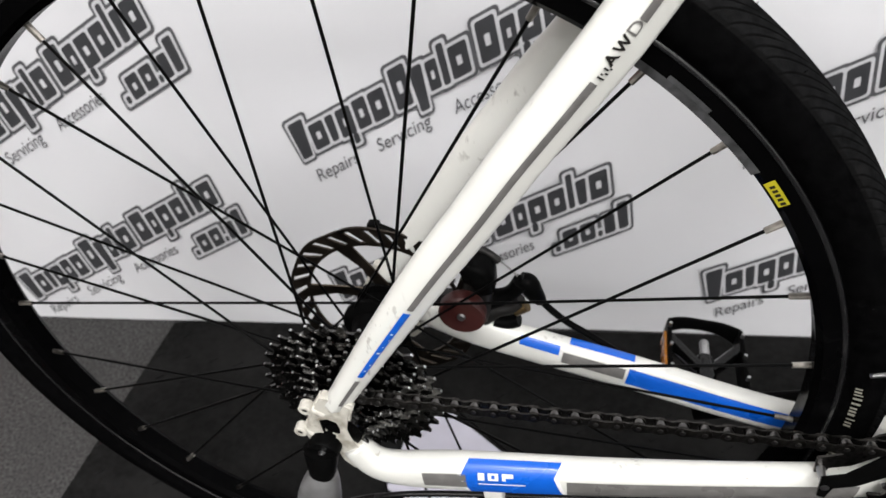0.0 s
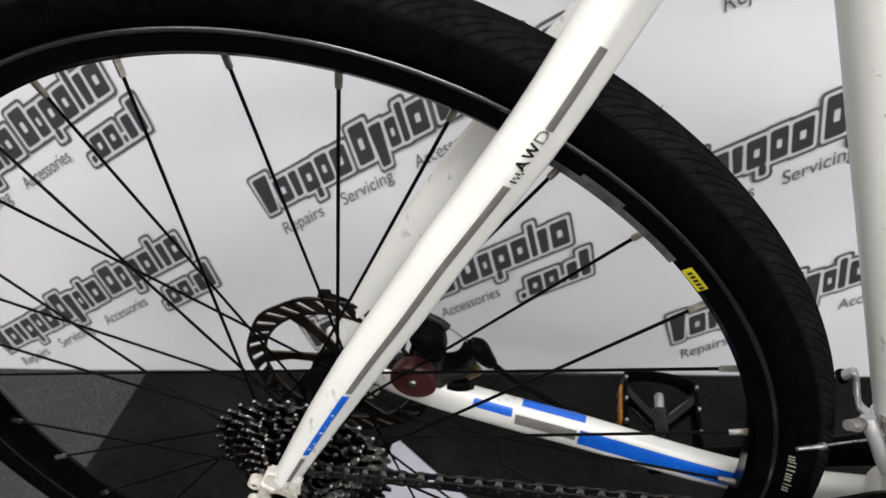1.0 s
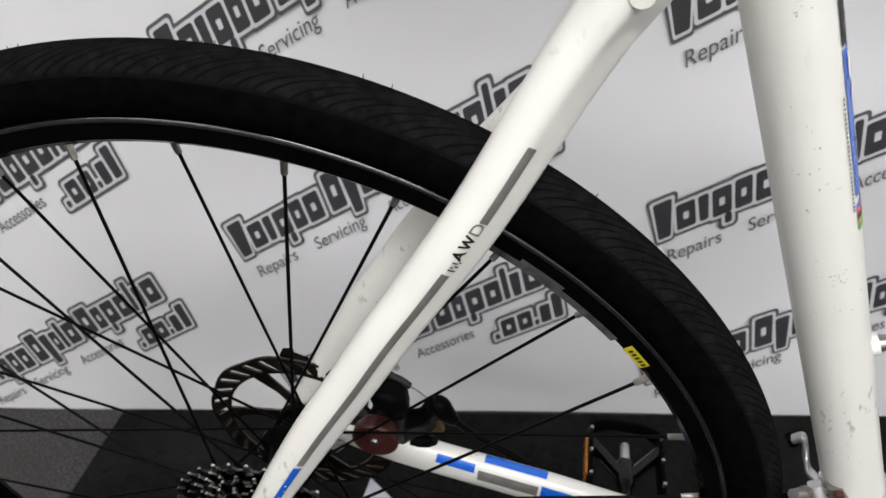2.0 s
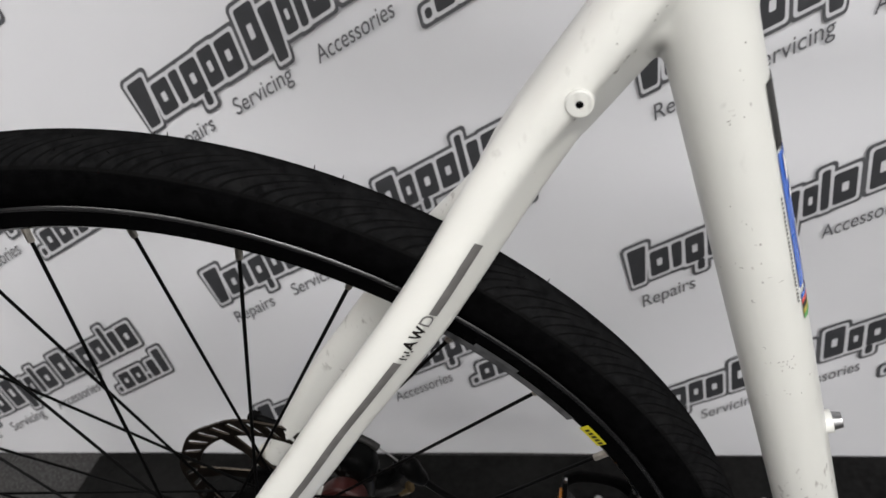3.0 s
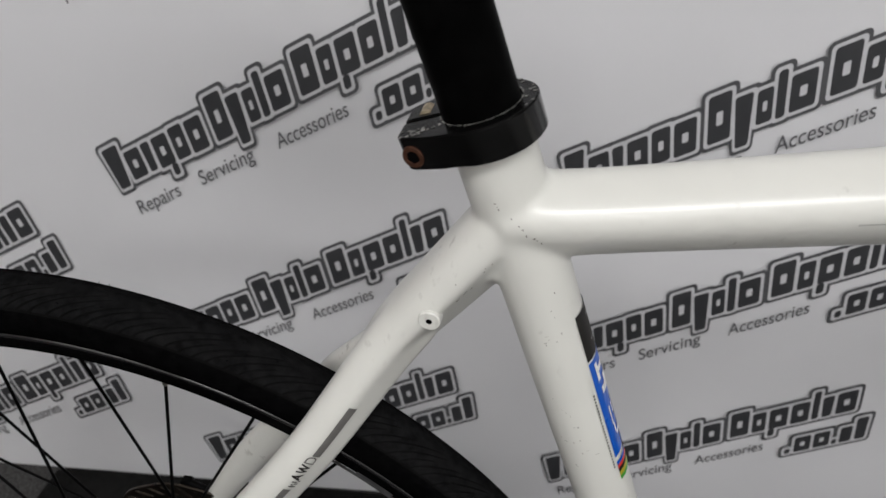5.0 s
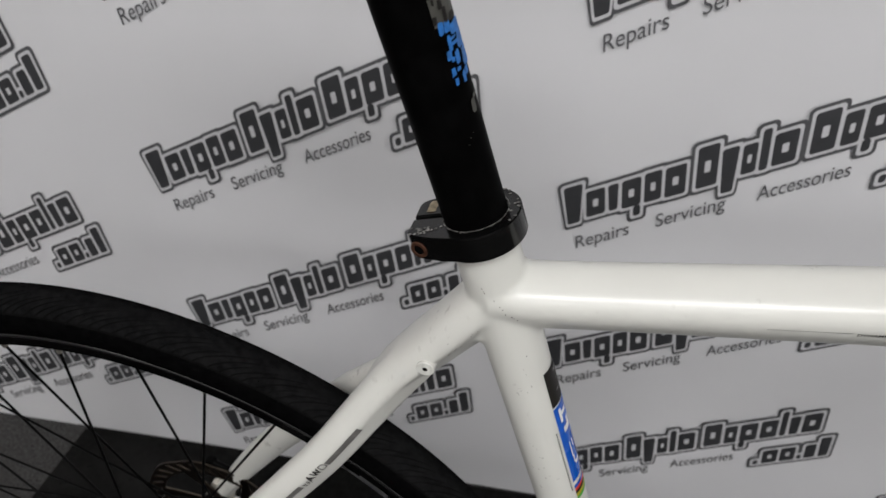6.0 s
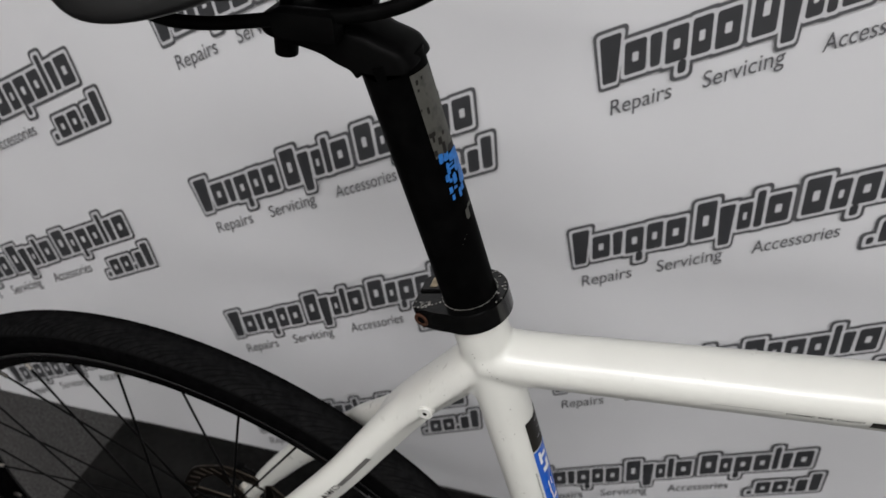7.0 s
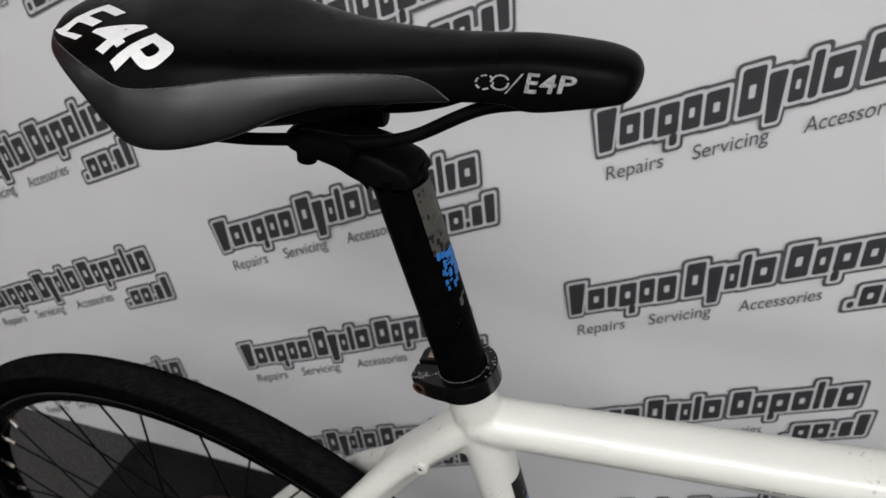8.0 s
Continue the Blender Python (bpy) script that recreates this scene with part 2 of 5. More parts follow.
def sweep(bm, rows, phis=None, segs=28, square=2.0, lift=0.0, caps=True, side=(0, 1, 0), facet=0):
    """A tube along rows of (x, y, z, half height, half width); with phis only that strip of its skin; facet flattens its lower face on one side."""
    rows = np.array(rows, float)
    closed = phis is None
    if closed:
        phis = [2 * math.pi * k / segs for k in range(segs)]
    rings = []
    for i in range(len(rows)):
        t = Vector(rows[min(i + 1, len(rows) - 1)][:3] - rows[max(i - 1, 0)][:3]).normalized()
        n = Vector(side).cross(t).normalized()
        w = t.cross(n)
        ring = []
        for ph in phis:
            a, b = rows[i][3] + lift, rows[i][4] + lift
            u, v = section(ph, a, b, square)
            over = 0.74 * u / a + 0.67 * facet * v / b - 0.70 - lift / b
            if facet and over > 0:
                u, v = u - 0.74 * over * a, v - 0.67 * facet * over * b
            ring.append(bm.verts.new(Vector(rows[i][:3]) + n * u + w * v))
        rings.append(ring)
    k = len(phis)
    for r0, r1 in zip(rings, rings[1:]):
        for j in range(k if closed else k - 1):
            bm.faces.new((r0[j], r0[(j + 1) % k], r1[(j + 1) % k], r1[j]))
    if closed and caps:
        bm.faces.new(rings[0][::-1])
        bm.faces.new(rings[-1])


def lathe(bm, profile, segs=64, centre=(0, 0, 0), closed=False, material=0):
    """A body of revolution about the y axis from rows of (radius, y)."""
    rings = []
    for r, y in profile:
        rings.append([bm.verts.new((centre[0] + r * math.cos(2 * math.pi * k / segs), centre[1] + y, centre[2] + r * math.sin(2 * math.pi * k / segs))) for k in range(segs)])
    pairs = list(zip(rings, rings[1:])) + ([(rings[-1], rings[0])] if closed else [])
    for a, b in pairs:
        for j in range(segs):
            f = bm.faces.new((a[j], a[(j + 1) % segs], b[(j + 1) % segs], b[j]))
            f.material_index = material


def plate(bm, outline, y0, y1, bevel=0.0):
    """A flat plate of the given x, z outline between two y."""
    a = [bm.verts.new((x, y0, z)) for x, z in outline]
    b = [bm.verts.new((x, y1, z)) for x, z in outline]
    f0, f1 = bm.faces.new(a), bm.faces.new(b[::-1])
    n = len(outline)
    for j in range(n):
        bm.faces.new((a[j], b[j], b[(j + 1) % n], a[(j + 1) % n]))
    bmesh.ops.triangulate(bm, faces=[f0, f1])


def rounded(x0, x1, z0, z1, r, n=4):
    """Outline of a rounded rectangle."""
    r = min(r, (x1 - x0) / 2 - 1e-5, (z1 - z0) / 2 - 1e-5)
    out = []
    for cx, cz, a in ((x1 - r, z1 - r, 0), (x0 + r, z1 - r, 90), (x0 + r, z0 + r, 180), (x1 - r, z0 + r, 270)):
        for k in range(n + 1):
            p = radians(a + 90 * k / n)
            out.append((cx + r * math.cos(p), cz + r * math.sin(p)))
    return out


# ---- the room ----
on_wall = pose(0, 0.3504, 0, -1.08, 0, 5.39)
FLOOR, MAT_TOP = -0.012, -0.005


def slab(name, x0, x1, y0, y1, z0, z1, material, label, category, m=None):
    bm = bmesh.new()
    box(bm, x0, x1, y0, y1, z0, z1)
    ob = finish(name, bm, material, smooth=False)
    if m:
        ob.matrix_world = m
    return tagged(ob, label, category, kind="structure")


slab("floor", -4, 4, -3.2, 2.2, -0.11, FLOOR, CARPET, "short grey carpet on the workshop floor", "floor")
slab("wall_north", -4, 4, 0.9, 1.0, FLOOR, 2.5, PLASTER, "plain painted wall behind the backdrop", "wall", on_wall)
slab("wall_south", -4, 4, -3.2, -3.1, FLOOR, 2.5, PLASTER, "plain painted workshop wall", "wall")
slab("wall_west", -4.1, -4, -3.2, 2.2, FLOOR, 2.5, PLASTER, "plain painted workshop wall", "wall")
slab("wall_east", 4, 4.1, -3.2, 2.2, FLOOR, 2.5, PLASTER, "plain painted workshop wall", "wall")
slab("ceiling", -4.1, 4.1, -3.2, 2.2, 2.5, 2.6, CEILING, "plain white ceiling", "ceiling")


# Housing and glowing diffuser added out of view for each of these lamps.
def unseen_ceiling_light(x, y):
    root = new("unseen_ceiling_light")
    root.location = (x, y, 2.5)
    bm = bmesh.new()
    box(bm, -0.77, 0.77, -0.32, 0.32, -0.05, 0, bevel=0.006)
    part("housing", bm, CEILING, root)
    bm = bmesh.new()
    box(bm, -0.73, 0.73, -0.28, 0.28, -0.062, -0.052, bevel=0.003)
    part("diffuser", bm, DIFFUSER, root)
    tagged(root, "unseen white ceiling light panel with a lit diffuser, added above the scene", "ceiling light", group="ceiling lights")


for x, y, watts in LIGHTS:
    unseen_ceiling_light(x, y)

# The backdrop, a hanging printed sheet with slight waves.
BANNER_LEFT = -0.74


def build_backdrop():
    bm = bmesh.new()
    nx, nz = 120, 60
    grid = []
    for i in range(nx + 1):
        s = BANNER_LEFT + (2.6 - BANNER_LEFT) * i / nx
        col = []
        for j in range(nz + 1):
            z = -0.009 + 2.2 * j / nz
            y = 0.0014 * math.sin(s * 5.1 + 0.7) + 0.0008 * math.sin(s * 13 + z * 2.0) - 0.0022
            col.append(bm.verts.new((s, y, z)))
        grid.append(col)
    for i in range(nx):
        for j in range(nz):
            bm.faces.new((grid[i][j], grid[i + 1][j], grid[i + 1][j + 1], grid[i][j + 1]))
    r = bmesh.ops.extrude_face_region(bm, geom=bm.faces[:])
    bmesh.ops.translate(bm, vec=(0, 0.004, 0), verts=[g for g in r["geom"] if isinstance(g, bmesh.types.BMVert)])
    ob = finish("backdrop", bm, BANNER)
    ob.matrix_world = on_wall
    return tagged(ob, "white printed backdrop sheet with grey repeated logos", "backdrop", kind="structure")


backdrop = build_backdrop()

# The printed mark as plain rounded blocks along a slanted line: left, right, top and bottom of each in metres, how far its foot draws in, and whether it has a hole.
WORD_ONE = [(0.005, 0.027, -0.004, -0.051, 0.35, 0), (0.0305, 0.0520, -0.016, -0.048, 0, 1), (0.0550, 0.0670, -0.016, -0.048, 0.2, 0), (0.0705, 0.0915, -0.016, -0.050, 0, 1), (0.0835, 0.0915, -0.050, -0.063, 0, 0), (0.0950, 0.1135, -0.015, -0.050, 0, 1), (0.1170, 0.1390, -0.016, -0.051, 0, 1)]
WORD_TWO = [(0.1495, 0.1710, -0.004, -0.051, 0, 1), (0.1740, 0.1910, -0.014, -0.065, 0.3, 0), (0.1945, 0.2090, -0.016, -0.049, 0, 1), (0.2120, 0.2205, -0.005, -0.050, 0, 0), (0.2240, 0.2470, -0.014, -0.049, 0, 1)]
WORD_THREE = [(0.2595, 0.2825, -0.005, -0.048, 0, 1), (0.2868, 0.3035, -0.014, -0.048, 0, 1), (0.3075, 0.3300, -0.014, -0.048, 0, 1), (0.3075, 0.3155, -0.048, -0.061, 0, 0), (0.3340, 0.3555, -0.014, -0.048, 0, 1), (0.3590, 0.3668, -0.001, -0.048, 0, 0), (0.3700, 0.3835, -0.014, -0.048, 0.2, 0), (0.3870, 0.4100, -0.013, -0.048, 0, 1)]
WORD_FOUR = [(0.3325, 0.3395, -0.094, -0.103, 0, 0), (0.3440, 0.3640, -0.076, -0.103, 0, 1), (0.3675, 0.3870, -0.076, -0.103, 0, 1), (0.3900, 0.3960, -0.094, -0.103, 0, 0), (0.3990, 0.4130, -0.076, -0.103, 0, 0), (0.4165, 0.4300, -0.065, -0.103, 0.1, 0)]
LEAN = 0.33


def flat(bm, outline, y, material):
    f = bm.faces.new([bm.verts.new((x, y, z)) for x, z in outline])
    f.material_index = material
    if f.normal.y > 0:
        f.normal_flip()


def build_logo(word, k):
    """Outline, pale halo and dark block of each place, laid just over one another and leaning like the words."""
    bm = bmesh.new()

    def block(u0, u1, v0, v1, grow, radius, foot, depth, material):
        pts = []
        for u, v in rounded(u0 - grow, u1 + grow, v0 - grow, v1 + grow, radius):
            low = foot * min(1.0, max(0.0, (v1 - v) / (v1 - v0)))
            pts.append((0.5 * (u0 + u1) + (u - 0.5 * (u0 + u1)) * (1 - low) + LEAN * v, v))
        flat(bm, pts, depth, material)

    for u0, u1, v1, v0, foot, holed in word:
        k += 1
        tiny = 1e-6 * k
        block(u0, u1, v0, v1, 0.0068, 0.0056, foot, -0.0003 - tiny, 1)
        block(u0, u1, v0, v1, 0.0034, 0.0040, foot, -0.0006 - tiny, 2)
        block(u0, u1, v0, v1, 0.0, 0.0030, foot, -0.0009 - tiny, 0)
        if holed:
            w, h = u1 - u0, v1 - v0
            block(u0 + 0.36 * w, u0 + 0.64 * w, v0 + 0.36 * h, v0 + 0.64 * h, 0.0, 0.0012, 0, -0.0012 - tiny, 2)
    return bm


def word_mesh(text, width, height):
    cu = bpy.data.curves.new("word", "FONT")
    cu.body, cu.size = text, height / 0.70
    cu.space_character = 1.0
    ob = bpy.data.objects.new("word", cu)
    scene.collection.objects.link(ob)
    bpy.context.view_layer.update()
    me = bpy.data.meshes.new_from_object(ob.evaluated_get(bpy.context.evaluated_depsgraph_get()))
    bpy.data.objects.remove(ob)
    xs = [v.co.x for v in me.vertices]
    x0, x1 = min(xs), max(xs)
    for v in me.vertices:
        v.co = ((v.co.x - x0) * width / (x1 - x0) + LEAN * v.co.y, 0.0, v.co.y)
    me.materials.append(WORDS)
    return me


SLANT = Matrix.Rotation(radians(-27.0), 4, "Y")
marks = [finish("printed_mark", build_logo(word, 10 * k), [PRINT_DARK, PRINT_GREY, HALO], backdrop, "dark grey blocks with a pale halo and outline", smooth=False) for k, word in enumerate((WORD_ONE, WORD_TWO, WORD_THREE, WORD_FOUR))]
words = [("Repairs", -0.0105, 0.062), ("Servicing", 0.0815, 0.074), ("Accessories", 0.1875, 0.0885)]
meshes = [word_mesh(t, w, 0.0165) for t, u, w in words]
n = 0
for i in range(-1, 4):
    for j in range(0, 6):
        place = on_wall @ Matrix.Translation((-0.2014 + 0.4943 * i - 0.0069 * j, -0.0046, 0.0947 + 0.0132 * i + 0.2364 * j)) @ SLANT
        for mark in marks:
            if n == 0:
                mark.matrix_world = place
            else:
                share("printed_mark", mark, place, backdrop)
        n += 1
        for (text, u, w), me in zip(words, meshes):
            ob = new("printed_word", me)
            ob.parent = backdrop
            ob.matrix_world = place @ Matrix.Translation((u, -0.0004, -0.0855))

# Red board past the backdrop's edge.
slab("wall_1", -2.5, -0.745, 0.03, 0.06, FLOOR, 2.3, RED_WALL, "dark red board beside the backdrop", "wall", on_wall)


def floor_mat():
    bm = bmesh.new()
    pts = [(-0.440, -1.2), (1.7, -1.2), (1.7, 0.5040), (-0.440, 0.3030), (-0.462, 0.2955)]
    lo = [bm.verts.new((x, y, FLOOR)) for x, y in pts]
    hi = [bm.verts.new((x, y, MAT_TOP)) for x, y in pts]
    bm.faces.new(lo[::-1])
    top = bm.faces.new(hi)
    for j in range(len(pts)):
        bm.faces.new((lo[j], lo[(j + 1) % len(pts)], hi[(j + 1) % len(pts)], hi[j]))
    bmesh.ops.bevel(bm, geom=list(top.edges), offset=0.002, segments=2, affect="EDGES")
    ob = finish("floor_mat", bm, RUBBER_MAT)
    tagged(ob, "dark rubber mat on the carpet below the bicycle", "mat")
    # raised dashes of the mat's pattern in slightly paler rubber, near the wheel
    bm = bmesh.new()
    r = random.Random(5)
    for i in range(38):
        for j in range(16):
            x, y = -0.45 + 0.042 * i + (0.021 if j % 2 else 0), -0.30 + 0.038 * j
            if y > 0.325 + 0.0943 * x or r.random() < 0.35:
                continue
            m = Matrix.Translation((x, y, MAT_TOP + 0.0002)) @ Matrix.Rotation(radians(38 + 6 * r.random()), 4, "Z")
            box(bm, -0.004 - 0.005 * r.random(), 0.008, -0.0011, 0.0011, -0.0004, 0.0008, m=m)
    dash = part("tread_pattern", bm, MAT_DASH, ob)
    tagged(dash, kind="stuff")


floor_mat()


# ---- the bicycle ----
AXLE = Vector((0.0, 0.0, 0.342))
bike = new("bicycle")
tagged(bike, "white bicycle with blue and grey decals before the backdrop", "bicycle")

ST_TOP, ST_LOW = (0.2778, 0.0122, 0.784), (0.4158, 0.0094, 0.272)
STAY = [(0.004, -0.0625, 0.366, 0.0092, 0.0080), (0.0290, -0.0590, 0.4030, 0.0108, 0.0082), (0.0537, -0.0552, 0.4385, 0.0124, 0.0085), (0.0828, -0.0498, 0.4784, 0.0136, 0.0085), (0.1098, -0.0435, 0.5125, 0.0140, 0.0085), (0.132, -0.0377, 0.5415, 0.0140, 0.009), (0.1543, -0.0306, 0.568, 0.0143, 0.0095), (0.1765, -0.0235, 0.595, 0.0145, 0.010), (0.192, -0.0175, 0.6155, 0.0145, 0.0105), (0.208, -0.0105, 0.638, 0.0146, 0.011), (0.2245, -0.0035, 0.661, 0.0148, 0.012), (0.240, 0.002, 0.681, 0.0148, 0.012)]
MONOSTAY = [(0.2130, 0.0095, 0.6510, 0.0090, 0.0200), (0.2255, 0.008, 0.662, 0.0140, 0.0212), (0.2408, 0.009, 0.6799, 0.0158, 0.0205), (0.2560, 0.010, 0.6977, 0.0165, 0.0195), (0.2702, 0.0108, 0.7145, 0.0171, 0.0187), (0.2825, 0.0116, 0.7296, 0.0172, 0.0180), (0.2935, 0.0122, 0.7440, 0.0150, 0.0165)]
CHAIN_STAY_R = [(0.006, -0.0625, 0.322, 0.011, 0.008), (0.026, -0.062, 0.2985, 0.0135, 0.010), (0.085, -0.058, 0.298, 0.0165, 0.011), (0.188, -0.050, 0.299, 0.015, 0.010), (0.300, -0.037, 0.299, 0.014, 0.009), (0.405, -0.012, 0.285, 0.015, 0.010)]
CHAIN_STAY_L = [(0.006, 0.0625, 0.342, 0.011, 0.008), (0.060, 0.061, 0.318, 0.0155, 0.010), (0.120, 0.057, 0.301, 0.016, 0.010), (0.190, 0.050, 0.287, 0.016, 0.010), (0.310, 0.038, 0.262, 0.015, 0.009), (0.405, 0.040, 0.250, 0.015, 0.010)]


def tube_point(a, b, n=24, r0=0.016, r1=0.016, w0=None, w1=None):
    w0, w1 = w0 or r0, w1 or r1
    return [tuple(a[i] + (b[i] - a[i]) * k / n for i in range(3)) + (r0 + (r1 - r0) * k / n, w0 + (w1 - w0) * k / n) for k in range(n + 1)]


SEAT_TUBE = tube_point(ST_LOW, ST_TOP, 30, 0.0166, 0.0176)
TT_SIDE = (0, 0.848, 0.530)
TT_BACK, TT_FRONT = (0.297, 0.0135, 0.7390), (0.74, 0.0585, 0.7680)
TOP_TUBE = [(0.284, 0.0122, 0.7382, 0.0195, 0.0165)] + [(x, y, z, r * (1 + 0.24 * math.exp(-(x - 0.297) / 0.014)), w * (1 + 0.05 * math.exp(-(x - 0.297) / 0.014))) for x, y, z, r, w in tube_point(TT_BACK, TT_FRONT, 120, 0.0168, 0.0225, 0.0168, 0.0215)]
MONO = smooth_path(MONOSTAY)
STAY_R = smooth_path(STAY)
STAY_L = STAY_R * np.array([1, -1, 1, 1, 1])
STAY_L[:, 1] += 0.019 * np.clip((STAY_L[:, 2] - 0.362) / 0.30, 0, 1)
sink = np.clip((STAY_L[:, 2] - 0.605) / 0.05, 0, 1)[:, None]
STAY_L[:, [0, 2]] += sink * np.array([0.0022, -0.0018])
STAY_L[:, 3] *= 1 - 0.38 * sink[:, 0]
CS_R, CS_L = smooth_path(CHAIN_STAY_R), smooth_path(CHAIN_STAY_L)


def build_frame():
    """The welded frame: its tubes melted together so that the joints run into one another."""
    bm = bmesh.new()
    sweep(bm, SEAT_TUBE)
    sweep(bm, tube_point(ST_TOP, (0.2769, 0.0121, 0.787), 4, 0.0176, 0.0176))
    sweep(bm, TOP_TUBE, square=2.9, segs=36, side=TT_SIDE)
    for rows, facet in ((STAY_R, -1), (STAY_L, 1)):
        sweep(bm, rows, square=2.1, segs=48, facet=facet)
    sweep(bm, MONO, square=2.7, segs=48, facet=-1)
    for rows in (CS_R, CS_L):
        sweep(bm, rows, square=2.5)
    rod(bm, (ST_LOW[0], -0.028, ST_LOW[2]), (ST_LOW[0], 0.042, ST_LOW[2]), 0.021, segs=32)
    sweep(bm, tube_point(ST_LOW, (0.80, 0.0600, 0.66), 20, 0.019, 0.019))
    rod(bm, (0.730, 0.0600, 0.85), (0.805, 0.0600, 0.62), 0.021, segs=32)
    # fillets where the top tube meets the seat tube
    for low, high in (((0.279, 0.756), (0.304, 0.749)), ((0.284, 0.722), (0.308, 0.728))):
        sweep(bm, tube_point((low[0], 0.0125, low[1]), (high[0], 0.0138, high[1]), 6, 0.0100, 0.0070, 0.0150, 0.0110))
    # gusset in the corner of seat tube and seat stay
    for low, high in ((0.7165, 0.7185), (0.725, 0.727)):
        sweep(bm, tube_point((0.268 + 0.5 * (low - 0.708), 0.0110, low), (0.300, 0.0115, high), 8, 0.0120, 0.0125, 0.0120, 0.0125))
    me = bpy.data.meshes.new("frame")
    bm.to_mesh(me)
    bm.free()
    ob = bpy.data.objects.new("frame", me)
    scene.collection.objects.link(ob)
    re = ob.modifiers.new("melt", "REMESH")
    re.mode, re.voxel_size, re.adaptivity = "VOXEL", 0.0013, 0.0
    sm = ob.modifiers.new("soften", "SMOOTH")
    sm.factor, sm.iterations = 0.5, 24
    bpy.context.view_layer.update()
    out = bpy.data.meshes.new_from_object(ob.evaluated_get(bpy.context.evaluated_depsgraph_get()))
    bpy.data.objects.remove(ob)
    out.materials.append(WHITE)
    out.polygons.foreach_set("use_smooth", [True] * len(out.polygons))
    res = new("frame", out)
    res.parent = bike
    return tagged(res, "scuffed white painted welded frame")


frame_body = build_frame()


def decal(name, rows, s0, s1, a0, a1, material, label="", square=2.0, parent=None, lift=0.0004, side=(0, 1, 0), facet=0):
    """A strip of film on a tube: between two shares of its length and two angles round it."""
    rows = np.array(rows, float)
    n = 16
    bm = bmesh.new()
    x = np.linspace(0, 1, len(rows))
    ks = np.linspace(min(s0, s1), max(s0, s1), n)
    sub = np.stack([np.interp(ks, x, rows[:, c]) for c in range(5)], 1)
    sweep(bm, sub, phis=[radians(a0 + (a1 - a0) * k / 6) for k in range(7)], square=square, lift=lift, side=side, facet=facet)
    return part(name, bm, material, parent or frame_body, label)


# ---- rear wheel ----
SPOKES = 32
STEP = 2 * math.pi / SPOKES
FIRST = math.radians(83.98)
R_IN = 0.2990


def nipple_angle(k):
    return FIRST - (k - 2) * STEP


def build_wheel():
    bm = bmesh.new()
    lathe(bm, [(0.006, -0.062), (0.011, -0.062), (0.011, -0.030), (0.026, -0.0285), (0.026, -0.0255), (0.020, -0.022), (0.015, -0.008), (0.0145, 0.012), (0.019, 0.026), (0.027, 0.0295), (0.027, 0.033), (0.018, 0.036), (0.018, 0.050), (0.010, 0.052), (0.010, 0.062), (0.004, 0.062)], 48, AXLE)
    hub = part("rear_wheel", bm, BLACK, bike, "black bicycle wheel with a narrow road tyre")
    bm = bmesh.new()
    lathe(bm, [(R_IN, -0.0070), (R_IN + 0.0035, -0.0112), (0.3125, -0.0122), (0.3185, -0.0124), (0.3185, -0.0100), (0.3120, -0.0095), (0.3105, 0.0), (0.3120, 0.0095), (0.3185, 0.0100), (0.3185, 0.0124), (0.3125, 0.0122), (R_IN + 0.0035, 0.0112), (R_IN, 0.0070)], 192, AXLE, closed=True)
    part("rim", bm, RIM, hub, "black alloy rim", angle=30)
    for y in (-1, 1):
        bm = bmesh.new()
        lathe(bm, [(0.3118, y * 0.0120), (0.3124, y * 0.0128), (0.3136, y * 0.0130), (0.3146, y * 0.0126), (0.3150, y * 0.0120)], 192, AXLE)
        part("rim_lip", bm, RIM_LIP, hub, "polished edge of the rim")
    return hub


wheel = build_wheel()


